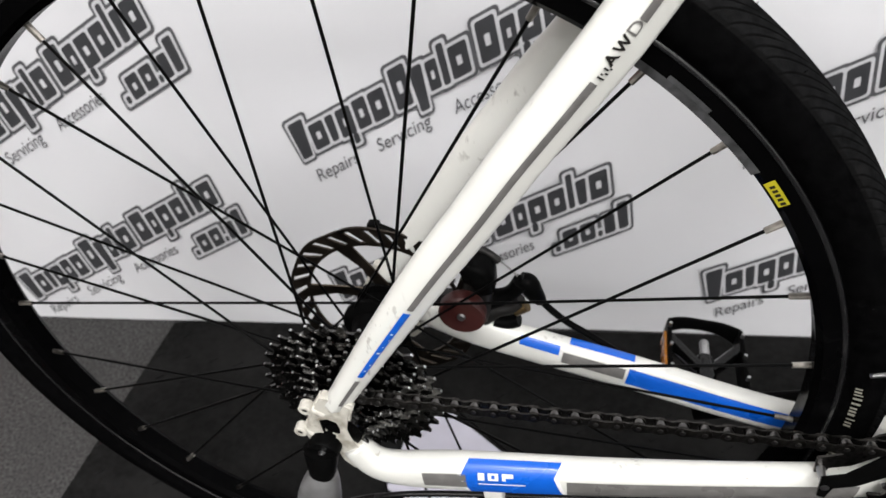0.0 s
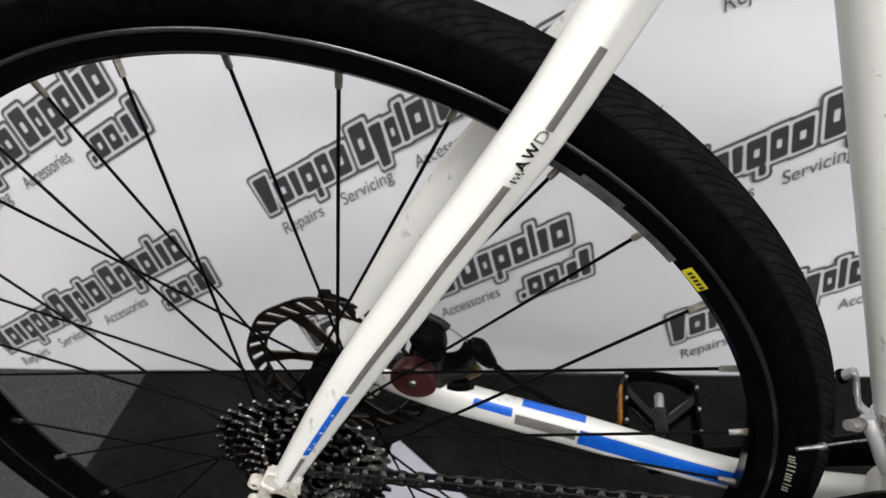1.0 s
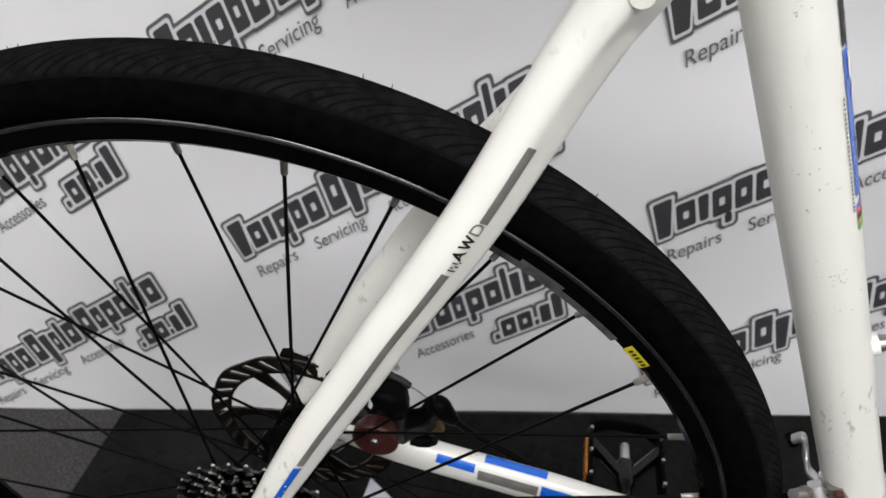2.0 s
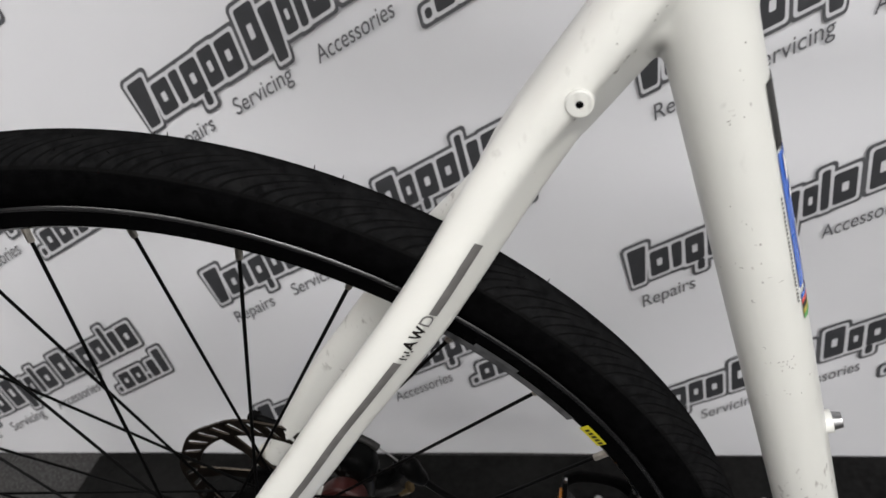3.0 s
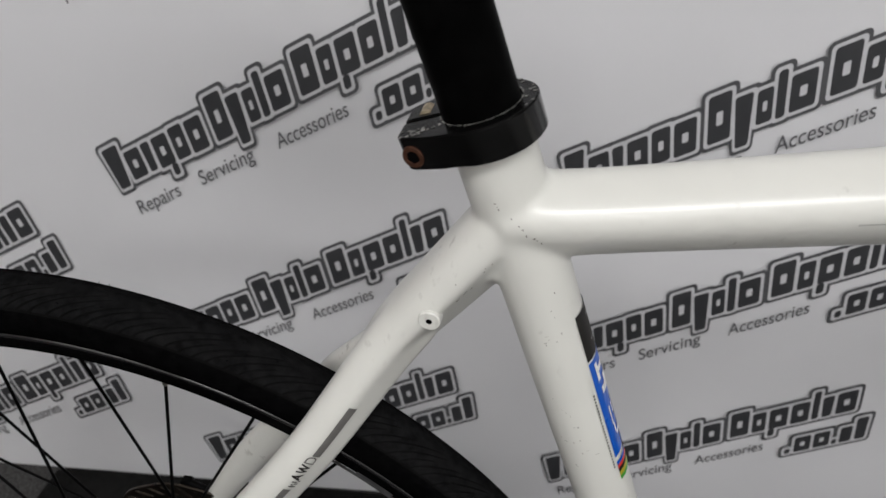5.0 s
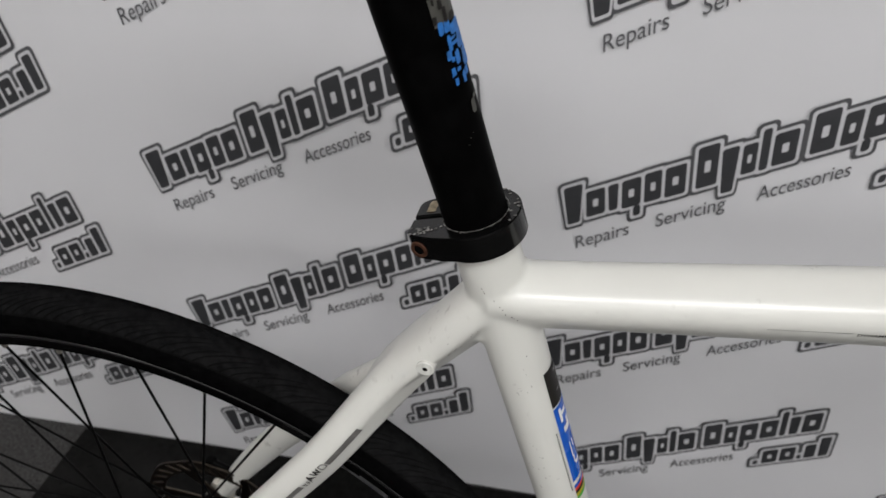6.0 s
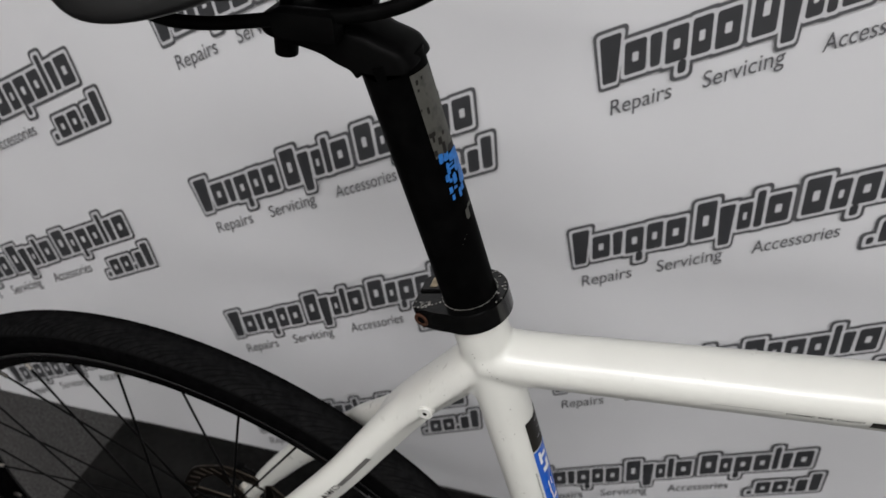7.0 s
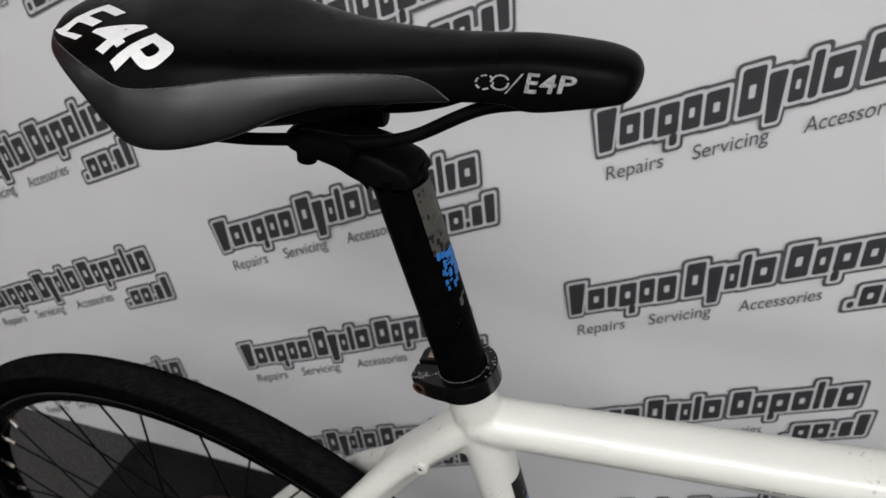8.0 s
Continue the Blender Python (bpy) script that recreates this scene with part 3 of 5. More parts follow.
def build_tyre():
    n, m = 2880, 54
    th = np.linspace(0, 2 * math.pi, n, endpoint=False)
    verts = np.zeros((n, m, 3))
    groove = np.zeros((n, m), bool)
    for j in range(m):
        q = -1 + 2 * j / (m - 1)
        ang = q * radians(142)
        r = 0.0178 * math.cos(ang) + 0.0012 * max(0.0, math.cos(ang)) ** 6
        y = 0.0178 * math.sin(ang)
        if abs(q) > 0.78:
            y = math.copysign(max(abs(y), 0.0098), y)
        a = abs(q) / 0.46
        # the grid itself is sheared, so that the grooves run along it: straight over the shoulder, sweeping round near the crown
        shear = -0.125 * max(0.0, 1 - a) ** 1.9
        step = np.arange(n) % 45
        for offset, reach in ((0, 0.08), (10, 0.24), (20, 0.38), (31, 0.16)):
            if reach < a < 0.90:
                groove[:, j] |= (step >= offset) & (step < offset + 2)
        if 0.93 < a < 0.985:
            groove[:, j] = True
        dep = groove[:, j] * 0.0009
        rr = 0.3282 + r - dep * math.cos(ang)
        verts[:, j, 0], verts[:, j, 1], verts[:, j, 2] = rr * np.cos(th + shear), y - dep * math.sin(ang), AXLE.z + rr * np.sin(th + shear)
    i, j = np.meshgrid(np.arange(n), np.arange(m - 1), indexing="ij")
    k = (i + 1) % n
    faces = np.stack([i * m + j, k * m + j, k * m + j + 1, i * m + j + 1], -1).reshape(-1, 4)
    me = bpy.data.meshes.new("tyre")
    me.from_pydata(verts.reshape(-1, 3).tolist(), [], faces.tolist())
    for material in (TYRE, TREAD, GROOVE_SHADE):
        me.materials.append(material)
    kind = np.where(np.abs(j + 0.5 - (m - 1) / 2) < (m - 1) * 0.213, 1, 0)
    # groove faces are coloured darker, putting shade into the shallow recesses
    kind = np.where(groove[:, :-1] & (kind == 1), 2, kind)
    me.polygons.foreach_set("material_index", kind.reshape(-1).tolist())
    me.polygons.foreach_set("use_smooth", [True] * len(me.polygons))
    ob = new("tyre", me)
    ob.parent = wheel
    return tagged(ob, "black road tyre with a fine slanted tread")


build_tyre()


def moulding_nubs():
    """Short rubber hairs left on the tread."""
    r = random.Random(8)
    first = None
    for k in range(46):
        a, q = radians(40 + 110 * r.random()), (r.random() - 0.6) * radians(70)
        out = Vector((math.cos(a) * math.cos(q), math.sin(q), math.sin(a) * math.cos(q)))
        foot = Vector((0.3282 * math.cos(a), 0, AXLE.z + 0.3282 * math.sin(a))) + out * 0.0184
        lean = (out + Vector((r.random() - 0.5, r.random() - 0.5, r.random() - 0.5)) * 0.7).normalized()
        place = Matrix.Translation(foot) @ lean.to_track_quat("Z", "X").to_matrix().to_4x4()
        if first is None:
            bm = bmesh.new()
            rod(bm, (0, 0, -0.0005), (0, 0, 0.0018), 0.00028, 0.0002, segs=5)
            first = part("moulding_nub", bm, TREAD, wheel)
            first.matrix_world = place
        else:
            share("moulding_nub", first, place, wheel)


moulding_nubs()


def build_spokes():
    for k in range(SPOKES):
        a = nipple_angle(k)
        near = k % 2 == 1
        y_hub = -0.0272 if near else 0.0312
        lead = 1 if k % 4 < 2 else -1
        b = a + lead * radians(68)
        rim = Vector((R_IN * math.cos(a), (-0.0008 if near else 0.0008), AXLE.z + R_IN * math.sin(a)))
        hub = Vector((0.0235 * math.cos(b), y_hub + (0.0016 if (k // 2) % 2 else -0.0016), AXLE.z + 0.0235 * math.sin(b)))
        way = (hub - rim).normalized()
        bm = bmesh.new()
        rod(bm, rim + way * 0.004, hub, 0.00105, segs=8)
        part("spoke", bm, SPOKE, wheel)
        bm = bmesh.new()
        rod(bm, rim - way * 0.001, rim + way * 0.011, 0.0021, 0.0019, segs=8)
        part("nipple", bm, NIPPLE, wheel)


build_spokes()


def build_cassette():
    teeth = [32, 28, 24, 21, 18, 16, 14, 12, 11]
    for n, t in enumerate(teeth):
        y = -0.0305 - 0.0039 * n
        bm = bmesh.new()
        r = t * 0.0127 / (2 * math.pi)
        out = []
        for k in range(t):
            for f, rr in ((0.0, r - 0.0032), (0.22, r - 0.0030), (0.40, r + 0.0016), (0.46, r + 0.0024), (0.54, r + 0.0024), (0.60, r + 0.0016), (0.78, r - 0.0030)):
                a = 2 * math.pi * (k + f) / t + n * 0.37
                out.append((rr * math.cos(a), AXLE.z + rr * math.sin(a)))
        inner = [((r * 0.60 if n < 5 else 0.013) * math.cos(2 * math.pi * k / len(out)), AXLE.z + (r * 0.60 if n < 5 else 0.013) * math.sin(2 * math.pi * k / len(out) )) for k in range(len(out))]
        va = [[bm.verts.new((x, yy, z)) for x, z in ring] for ring in (out, inner) for yy in (y - 0.0009, y + 0.0009)]
        m = len(out)
        for a, b in ((0, 1), (1, 3), (3, 2), (2, 0)):
            for j in range(m):
                bm.faces.new((va[a][j], va[a][(j + 1) % m], va[b][(j + 1) % m], va[b][j]))
        # tooth tips take a brighter steel that paints in the lamp glints
        for f in bm.faces:
            mid = f.calc_center_median()
            if math.hypot(mid.x, mid.z - AXLE.z) > r + 0.0012:
                f.material_index = 1
        part("sprocket", bm, [COG, TOOTH_GLINT], wheel, angle=25)
    bm = bmesh.new()
    lathe(bm, [(0.010, -0.0295), (0.021, -0.0295), (0.0175, -0.066), (0.008, -0.067)], 40, AXLE)
    part("cassette_carrier", bm, COG, wheel)


build_cassette()


def build_rotor():
    bm = bmesh.new()
    y = 0.0545
    # braking ring with slots, built as a band of pieces between two wavy edges
    n = 180
    for k in range(n):
        a0, a1 = 2 * math.pi * k / n, 2 * math.pi * (k + 1) / n
        slot = k % 6 in (0, 1)
        bands = [(0.0, 0.16), (0.16, 0.84), (0.84, 1.0)]
        for b, (f0, f1) in enumerate(bands):
            if slot and b == 1:
                continue
            quad = []
            for a, f in ((a0, f0), (a1, f0), (a1, f1), (a0, f1)):
                r_in = 0.0625
                r_out = 0.0800 - 0.0016 * (0.5 + 0.5 * math.cos(a * 10))
                r = r_in + (r_out - r_in) * f
                lean = a + 0.22 * (f - 0.5)
                quad.append((r * math.cos(lean), AXLE.z + r * math.sin(lean)))
            va = [bm.verts.new((x, y - 0.0009, z)) for x, z in quad]
            vb = [bm.verts.new((x, y + 0.0009, z)) for x, z in quad]
            bm.faces.new(va)
            bm.faces.new(vb[::-1])
            for j in range(4):
                bm.faces.new((va[j], vb[j], vb[(j + 1) % 4], va[(j + 1) % 4]))
    bmesh.ops.remove_doubles(bm, verts=bm.verts, dist=1e-5)
    part("brake_rotor", bm, ROTOR, wheel, "slotted brake disc with a brown tint")
    for k in range(6):
        a = radians(-10 + 60 * k)
        bm = bmesh.new()
        sweep(bm, [(0.020 * math.cos(a - 0.5), y, AXLE.z + 0.020 * math.sin(a - 0.5), 0.0055, 0.0009), (0.042 * math.cos(a - 0.16), y, AXLE.z + 0.042 * math.sin(a - 0.16), 0.0046, 0.0009), (0.064 * math.cos(a), y, AXLE.z + 0.064 * math.sin(a), 0.0075, 0.0009)], segs=8, square=6)
        part("rotor_arm", bm, ROTOR, wheel)
    bm = bmesh.new()
    lathe(bm, [(0.012, y - 0.003), (0.023, y - 0.003), (0.023, y + 0.002), (0.012, y + 0.003)], 40, AXLE)
    part("rotor_carrier", bm, BLACK, wheel)


build_rotor()


# ---- seat post, collar and saddle ----
def along(a, b, f):
    return tuple(a[i] + (b[i] - a[i]) * f for i in range(3))


P_LOW, P_TOP = (0.2788, 0.0111, 0.781), (0.2370, 0.0073, 0.936)
POST_R = 0.0162


def worn_mark(name, rows, s0, s1, a0, a1, material, parent, lift):
    """A rubbed print with a ragged outline on the straight post."""
    r = random.Random(int(1e4 * s0 + 10 * a0) + 5000)
    a, b = Vector(rows[0][:3]), Vector(rows[-1][:3])
    t = (b - a).normalized()
    n = Vector((0, 1, 0)).cross(t).normalized()
    w = t.cross(n)
    bm = bmesh.new()

    def spot(u, v):
        turn = radians(a0 + (a1 - a0) * u)
        return bm.verts.new(a + (b - a) * (s0 + (s1 - s0) * v) + (n * math.cos(turn) + w * math.sin(turn)) * (POST_R + lift))

    ring = []
    for k in range(16):
        c = 2 * math.pi * (k + 0.5) / 16
        x, y = section(c, 0.5, 0.5, 5.0)
        ring.append(spot(0.5 + x * (0.85 + 0.3 * r.random()) + 0.2 * y, 0.5 + y * (0.85 + 0.3 * r.random())))
    mid = spot(0.5, 0.5)
    for p, q in zip(ring, ring[1:] + ring[:1]):
        bm.faces.new((p, q, mid))
    return part(name, bm, material, parent)


def build_post():
    bm = bmesh.new()
    sweep(bm, tube_point(P_LOW, P_TOP, 20, POST_R, POST_R), segs=40)
    post = part("seat_post", bm, CARBON, bike, "scuffed black seat post with worn label")
    bm = bmesh.new()
    # its side outline, drawn in at both flanks to round the edges
    outline = smooth_path([(0.2285, 0.9310, 0), (0.2390, 0.9320, 0), (0.2520, 0.9350, 0), (0.2535, 0.9355, 0), (0.2530, 0.9375, 0), (0.2512, 0.9400, 0), (0.2475, 0.9440, 0), (0.2370, 0.9477, 0), (0.2272, 0.9510, 0), (0.1950, 0.9550, 0), (0.1800, 0.9540, 0), (0.1755, 0.9490, 0), (0.1800, 0.9440, 0), (0.1958, 0.9415, 0), (0.2070, 0.9390, 0), (0.2156, 0.9345, 0), (0.2232, 0.9315, 0), (0.2270, 0.9260, 0)], 4)
    rings = []
    for y, f in ((-0.0085, 0.0), (-0.0085, 0.72), (-0.0075, 0.86), (-0.0050, 0.95), (-0.0005, 1.0), (0.0150, 1.0), (0.0195, 0.95), (0.0220, 0.86), (0.0230, 0.72), (0.0230, 0.0)):
        rings.append([bm.verts.new((0.5 * (1 - f) * (x + 0.222) + f * x, y, (1 - f) * (0.934 + 0.22 * (0.222 - x)) + f * z)) for x, z, w in outline[:-1]])
    for r0, r1 in zip(rings, rings[1:]):
        for j in range(len(r0)):
            bm.faces.new((r0[j], r0[(j + 1) % len(r0)], r1[(j + 1) % len(r0)], r1[j]))
    bmesh.ops.remove_doubles(bm, verts=bm.verts[:], dist=0.00005)
    part("setback_head", bm, BLACK, post)
    for y in (-0.013, 0.030):
        bm = bmesh.new()
        box(bm, 0.190, 0.223, y - 0.0060, y + 0.0060, 0.947, 0.961, bevel=0.0045, m=None)
        part("rail_clamp", bm, BLACK, post)
    bm = bmesh.new()
    rod(bm, (0.1822, 0.0080, 0.936), (0.186, 0.0080, 0.960), 0.0035)
    rod(bm, (0.1808, 0.0080, 0.9295), (0.1822, 0.0080, 0.9385), 0.0058, 0.0062, segs=20)
    part("clamp_bolt", bm, BLACK, post)
    rows = tube_point(P_LOW, along(P_LOW, P_TOP, 1.061), 40, POST_R, POST_R)
    decal("worn_label", rows, 0.632, 0.893, -44, 14, WORN_LABEL, "worn grey label with torn black marks", parent=post)
    for s0, s1, a0, a1 in ((0.862, 0.876, -38, -33), (0.870, 0.880, -26, -22), (0.842, 0.850, -39, -35), (0.770, 0.790, -33, -28), (0.786, 0.793, -44, -41), (0.700, 0.716, -44, -32), (0.684, 0.705, -40, -35), (0.668, 0.690, -31, -22), (0.636, 0.672, -26, -18), (0.640, 0.660, -45, -38), (0.632, 0.650, -14, 4), (0.690, 0.702, -18, -12)):
        worn_mark("label_mark", rows, s0, s1, a0, a1, BLACK_DECAL, post, 0.0008)
    for s0, s1, a0, a1 in ((0.612, 0.642, -40, -30), (0.610, 0.638, -30, -18), (0.600, 0.628, -19, 12), (0.568, 0.604, -31, -24), (0.576, 0.585, -24, -10), (0.590, 0.597, -24, -12), (0.560, 0.602, -10, 14), (0.548, 0.570, -39, -30), (0.528, 0.562, -24, -15), (0.540, 0.552, -33, -26), (0.510, 0.562, -8, 13), (0.505, 0.528, -39, -31), (0.512, 0.522, -28, -20), (0.482, 0.500, -37, -31), (0.476, 0.506, -20, -13), (0.492, 0.512, -12, -2)):
        worn_mark("blue_mark", rows, s0, s1, a0, a1, BLUE_WORN, post, 0.0007)
    for s0, s1, a0, a1 in ((0.392, 0.428, -20, -8), (0.425, 0.436, -10, 6), (0.335, 0.338, -40, -38), (0.345, 0.347, -33, -31.5), (0.320, 0.322, -46, -44.5)):
        worn_mark("scratch", rows, s0, s1, a0, a1, WORN_LABEL, post, 0.0006)
    return post


build_post()


def build_collar():
    axis = (Vector(P_TOP) - Vector(P_LOW)).normalized()
    centre = Vector((0.2781, 0.0112, 0.7842))
    # local z along the post, local x forward
    fwd = Vector((0, 1, 0)).cross(axis).normalized()
    m = Matrix.Translation(centre) @ Matrix((fwd, Vector((0, 1, 0)), axis)).transposed().to_4x4()
    # one band with a slit, drawn out at the back into two ears
    out = [(-0.0335, -0.0014), (-0.0337, -0.0120), (-0.0325, -0.0146), (-0.0300, -0.0162), (-0.0180, -0.0200)]
    out += [(0.0232 * math.cos(a), 0.0232 * math.sin(a)) for a in (radians(-112 + 224 * k / 40) for k in range(41))]
    out += [(x, -y) for x, y in out[4::-1]]
    out += [(0.0164 * math.cos(a), 0.0164 * math.sin(a)) for a in (radians(175 - 350 * k / 48) for k in range(49))]
    bm = bmesh.new()
    face = bm.faces.new([bm.verts.new((x, y, -0.0075)) for x, y in out])
    made = bmesh.ops.extrude_face_region(bm, geom=[face])["geom"]
    bmesh.ops.translate(bm, vec=(0, 0, 0.0147), verts=[v for v in made if isinstance(v, bmesh.types.BMVert)])
    rims = [e for e in bm.edges if abs(e.verts[0].co.z - e.verts[1].co.z) < 1e-6]
    bmesh.ops.bevel(bm, geom=rims, offset=0.0007, segments=2, affect="EDGES", clamp_overlap=True)
    bmesh.ops.triangulate(bm, faces=[f for f in bm.faces if len(f.verts) > 4])
    bmesh.ops.transform(bm, matrix=m, verts=bm.verts)
    collar = part("seat_collar", bm, BLACK_GLOSS, bike, "chipped gloss black seat clamp collar")
    bm = bmesh.new()
    lathe(bm, [(0.0026, 0.0004), (0.0030, -0.0010), (0.0046, -0.0010), (0.0050, 0.0), (0.0050, 0.0030)], 28)
    bmesh.ops.transform(bm, matrix=m @ Matrix.Translation((-0.0282, -0.0166, -0.0010)) @ Matrix.Rotation(radians(-14), 4, "Z"), verts=bm.verts)
    part("bolt_head", bm, RUST, collar, "rusty socket bolt head")
    bm = bmesh.new()
    rod(bm, m @ Vector((-0.0282, -0.0171, -0.0010)), m @ Vector((-0.0272, -0.0120, -0.0010)), 0.0030, segs=6)
    part("bolt_socket", bm, BLACK, collar, "dark hexagon socket")
    bm = bmesh.new()
    rod(bm, m @ Vector((-0.0275, 0.0170, 0.001)), m @ Vector((-0.0275, 0.0186, 0.001)), 0.0042, segs=20)
    part("bolt_head", bm, RUST, collar, "rusty bolt head")
    bm = bmesh.new()
    rod(bm, m @ Vector((-0.0255, 0.0045, 0.0050)), m @ Vector((-0.0255, 0.0125, 0.0052)), 0.0034, segs=14)
    part("bolt_barrel", bm, PALE_RUST, collar, "pale worn barrel nut")
    # bare metal where the paint has broken off the inner edge, and flecks on the ears
    r = random.Random(4)
    a = -172.0
    while a < 40:
        span = 4 + 12 * r.random()
        wide = (0.0006 + 0.0011 * r.random()) * (1.3 if -110 < a < -30 else 0.7)
        bm = bmesh.new()
        edge = []
        for k in range(9):
            t = radians(a + span * k / 8)
            w = wide * (0.35 + 0.65 * r.random()) * math.sin(math.pi * (k + 0.6) / 9.2)
            edge.append([bm.verts.new((q * math.cos(t), q * math.sin(t), 0.00745)) for q in (0.0167, 0.0169 + w)])
        for p, q in zip(edge, edge[1:]):
            bm.faces.new((p[0], q[0], q[1], p[1]))
        bmesh.ops.transform(bm, matrix=m, verts=bm.verts)
        part("chipped_edge", bm, CHIPPED, collar, "bare chipped metal edge")
        a += span * (0.9 if -110 < a < -30 else 1.0 + 0.7 * r.random())
    for k in range(44):
        x, y = -0.0316 + 0.0160 * r.random() ** 1.4, -0.0150 + 0.0055 * r.random() ** 1.6
        if k > 25:
            t, q = radians(-30 + 120 * r.random()), 0.0180 + 0.0046 * r.random()
            x, y = q * math.cos(t), q * math.sin(t)
        bm = bmesh.new()
        ring = [bm.verts.new((x + (0.0004 + 0.0009 * r.random()) * math.cos(t), y + 0.0008 * math.sin(t), 0.00745)) for t in (0, 1.1, 2.0, 3.3, 4.4, 5.3)]
        bm.faces.new(ring)
        bmesh.ops.transform(bm, matrix=m, verts=bm.verts)
        part("chipped_edge", bm, CHIPPED, collar)


build_collar()

# Saddle stations: x, half width, top z, skirt z.
SADDLE = [(0.05, 0.022, 1.0305, 1.0245), (0.0545, 0.038, 1.0345, 1.022), (0.064, 0.051, 1.037, 1.0195), (0.079, 0.062, 1.039, 1.017), (0.0941, 0.0695, 1.04, 1.011), (0.11, 0.0745, 1.0405, 0.9997), (0.1255, 0.0775, 1.0397, 0.9905), (0.1462, 0.0737, 1.0387, 0.99), (0.1726, 0.0614, 1.0379, 0.9961), (0.1949, 0.0494, 1.0373, 1.006), (0.2158, 0.0402, 1.038, 1.0119), (0.2444, 0.0317, 1.04, 1.0155), (0.2718, 0.0258, 1.0432, 1.0194), (0.2987, 0.0229, 1.0474, 1.0222), (0.3138, 0.0221, 1.0492, 1.0206), (0.3354, 0.021, 1.0499, 1.0257), (0.3468, 0.0195, 1.0493, 1.0287), (0.3539, 0.0165, 1.0476, 1.0303), (0.3576, 0.0117, 1.0452, 1.0324), (0.3595, 0.0059, 1.0423, 1.0354), (0.36, 0.002, 1.0403, 1.0374)]


def saddle_section(w, top, low, f):
    """A point of the saddle's skin: f from 0 on the ridge to 1 under the skirt; the narrow nose has steeper flanks."""
    h = min(1.0, (top - low) / 0.019)
    k = 0.76 + 0.13 * min(1.0, max(0.0, (0.062 - w) / 0.03))
    if f < 0.5:
        a = f / 0.5
        return w * k * a, top - h * (0.0035 * a ** 2.2 + 0.004 * a ** 6)
    drop0, foot = top - 0.0075 * h, low + 0.003 * h
    if f < 0.86:
        a = (f - 0.5) / 0.36
        return w * (k + (1 - k) * math.sin(a * math.pi / 2)), drop0 - (drop0 - foot) * (0.75 * a + 0.25 * a * a)
    a = (f - 0.86) / 0.14
    return w * (1 - 0.22 * a * a), foot - 0.003 * h * math.sin(a * math.pi / 2)


def saddle_at(rows, k, f, side):
    x, w, top, low = rows[k]
    y, z = saddle_section(w, top, low, f)
    return Vector((x, side * y, z))


def build_saddle():
    rows = smooth_path([r for r in SADDLE], 8)
    xs = rows[:, 0]

    def seam(x):
        # share of the section at which the side panel begins
        return float(np.interp(x, (0.050, 0.0755, 0.1147, 0.1457, 0.1735, 0.20, 0.2249, 0.245, 0.256, 0.2666, 0.2777, 0.32), (0.64, 0.66, 0.655, 0.61, 0.575, 0.55, 0.54, 0.545, 0.58, 0.70, 0.93, 0.70)))

    bm = bmesh.new()
    grid = []
    for k in range(len(rows)):
        s = seam(xs[k])
        fs = [s * i / 20 for i in range(21)] + [s + (1 - s) * i / 16 for i in range(1, 17)]
        line = [saddle_at(rows, k, f, -1) for f in fs[::-1]] + [saddle_at(rows, k, f, 1) for f in fs[1:]]
        grid.append([bm.verts.new(v) for v in line])
    m = len(grid[0])
    for k in range(len(grid) - 1):
        for j in range(m - 1):
            f = bm.faces.new((grid[k][j], grid[k][j + 1], grid[k + 1][j + 1], grid[k + 1][j]))
            f.material_index = 1 if abs(j + 0.5 - 36) > 20 and xs[k + 1] < 0.2785 else 0
    for ring in (grid[0], grid[-1]):
        bm.faces.new(ring)
    for k in range(len(grid) - 1):
        bm.faces.new((grid[k][0], grid[k + 1][0], grid[k + 1][-1], grid[k][-1]))
    saddle = part("saddle", bm, [LEATHER, LEATHER_SIDE], bike, "black leather racing saddle with charcoal side panels", angle=60)
    # stitched seam
    for side in (-1, 1):
        bm = bmesh.new()
        pts = []
        for k in range(len(rows)):
            s = seam(rows[k][0])
            if 0.056 < rows[k][0] < 0.2785:
                p = saddle_at(rows, k, s, side)
                pts.append((p.x, p.y, p.z, 0.0004, 0.0004))
        sweep(bm, pts, segs=6)
        part("piping", bm, THREAD, saddle)
    # base shell below
    bm = bmesh.new()
    sweep(bm, [(0.095, 0, 1.006, 0.012, 0.045), (0.13, 0, 1.002, 0.014, 0.054), (0.17, 0, 1.004, 0.016, 0.048), (0.21, 0, 1.008, 0.013, 0.034), (0.26, 0, 1.024, 0.007, 0.020), (0.335, 0, 1.034, 0.005, 0.012)], square=2.6)
    part("base_shell", bm, BLACK, saddle)
    for side in (-1, 1):
        bm = bmesh.new()
        pts = smooth_path([(0.105, side * 0.034, 0.995, 0.0036, 0.0036), (0.125, side * 0.030, 0.978, 0.0036, 0.0036), (0.150, side * 0.024, 0.9745, 0.0036, 0.0036), (0.190, side * 0.022, 0.981, 0.0036, 0.0036), (0.230, side * 0.022, 0.988, 0.0036, 0.0036), (0.256, side * 0.021, 0.997, 0.0036, 0.0036), (0.290, side * 0.014, 1.016, 0.0036, 0.0036), (0.325, side * 0.006, 1.022, 0.0036, 0.0036)], 8)
        sweep(bm, pts, segs=10)
        part("rail", bm, BLACK, saddle)
    return saddle, rows


saddle, SADDLE_ROWS = build_saddle()
saddle.matrix_world = pose(0.2096, 0.0085, 0.9918, 0.22, 1.99, 0.26) @ Matrix.Scale(0.9611, 4) @ Matrix.Translation((-0.207, 0, -1.02))


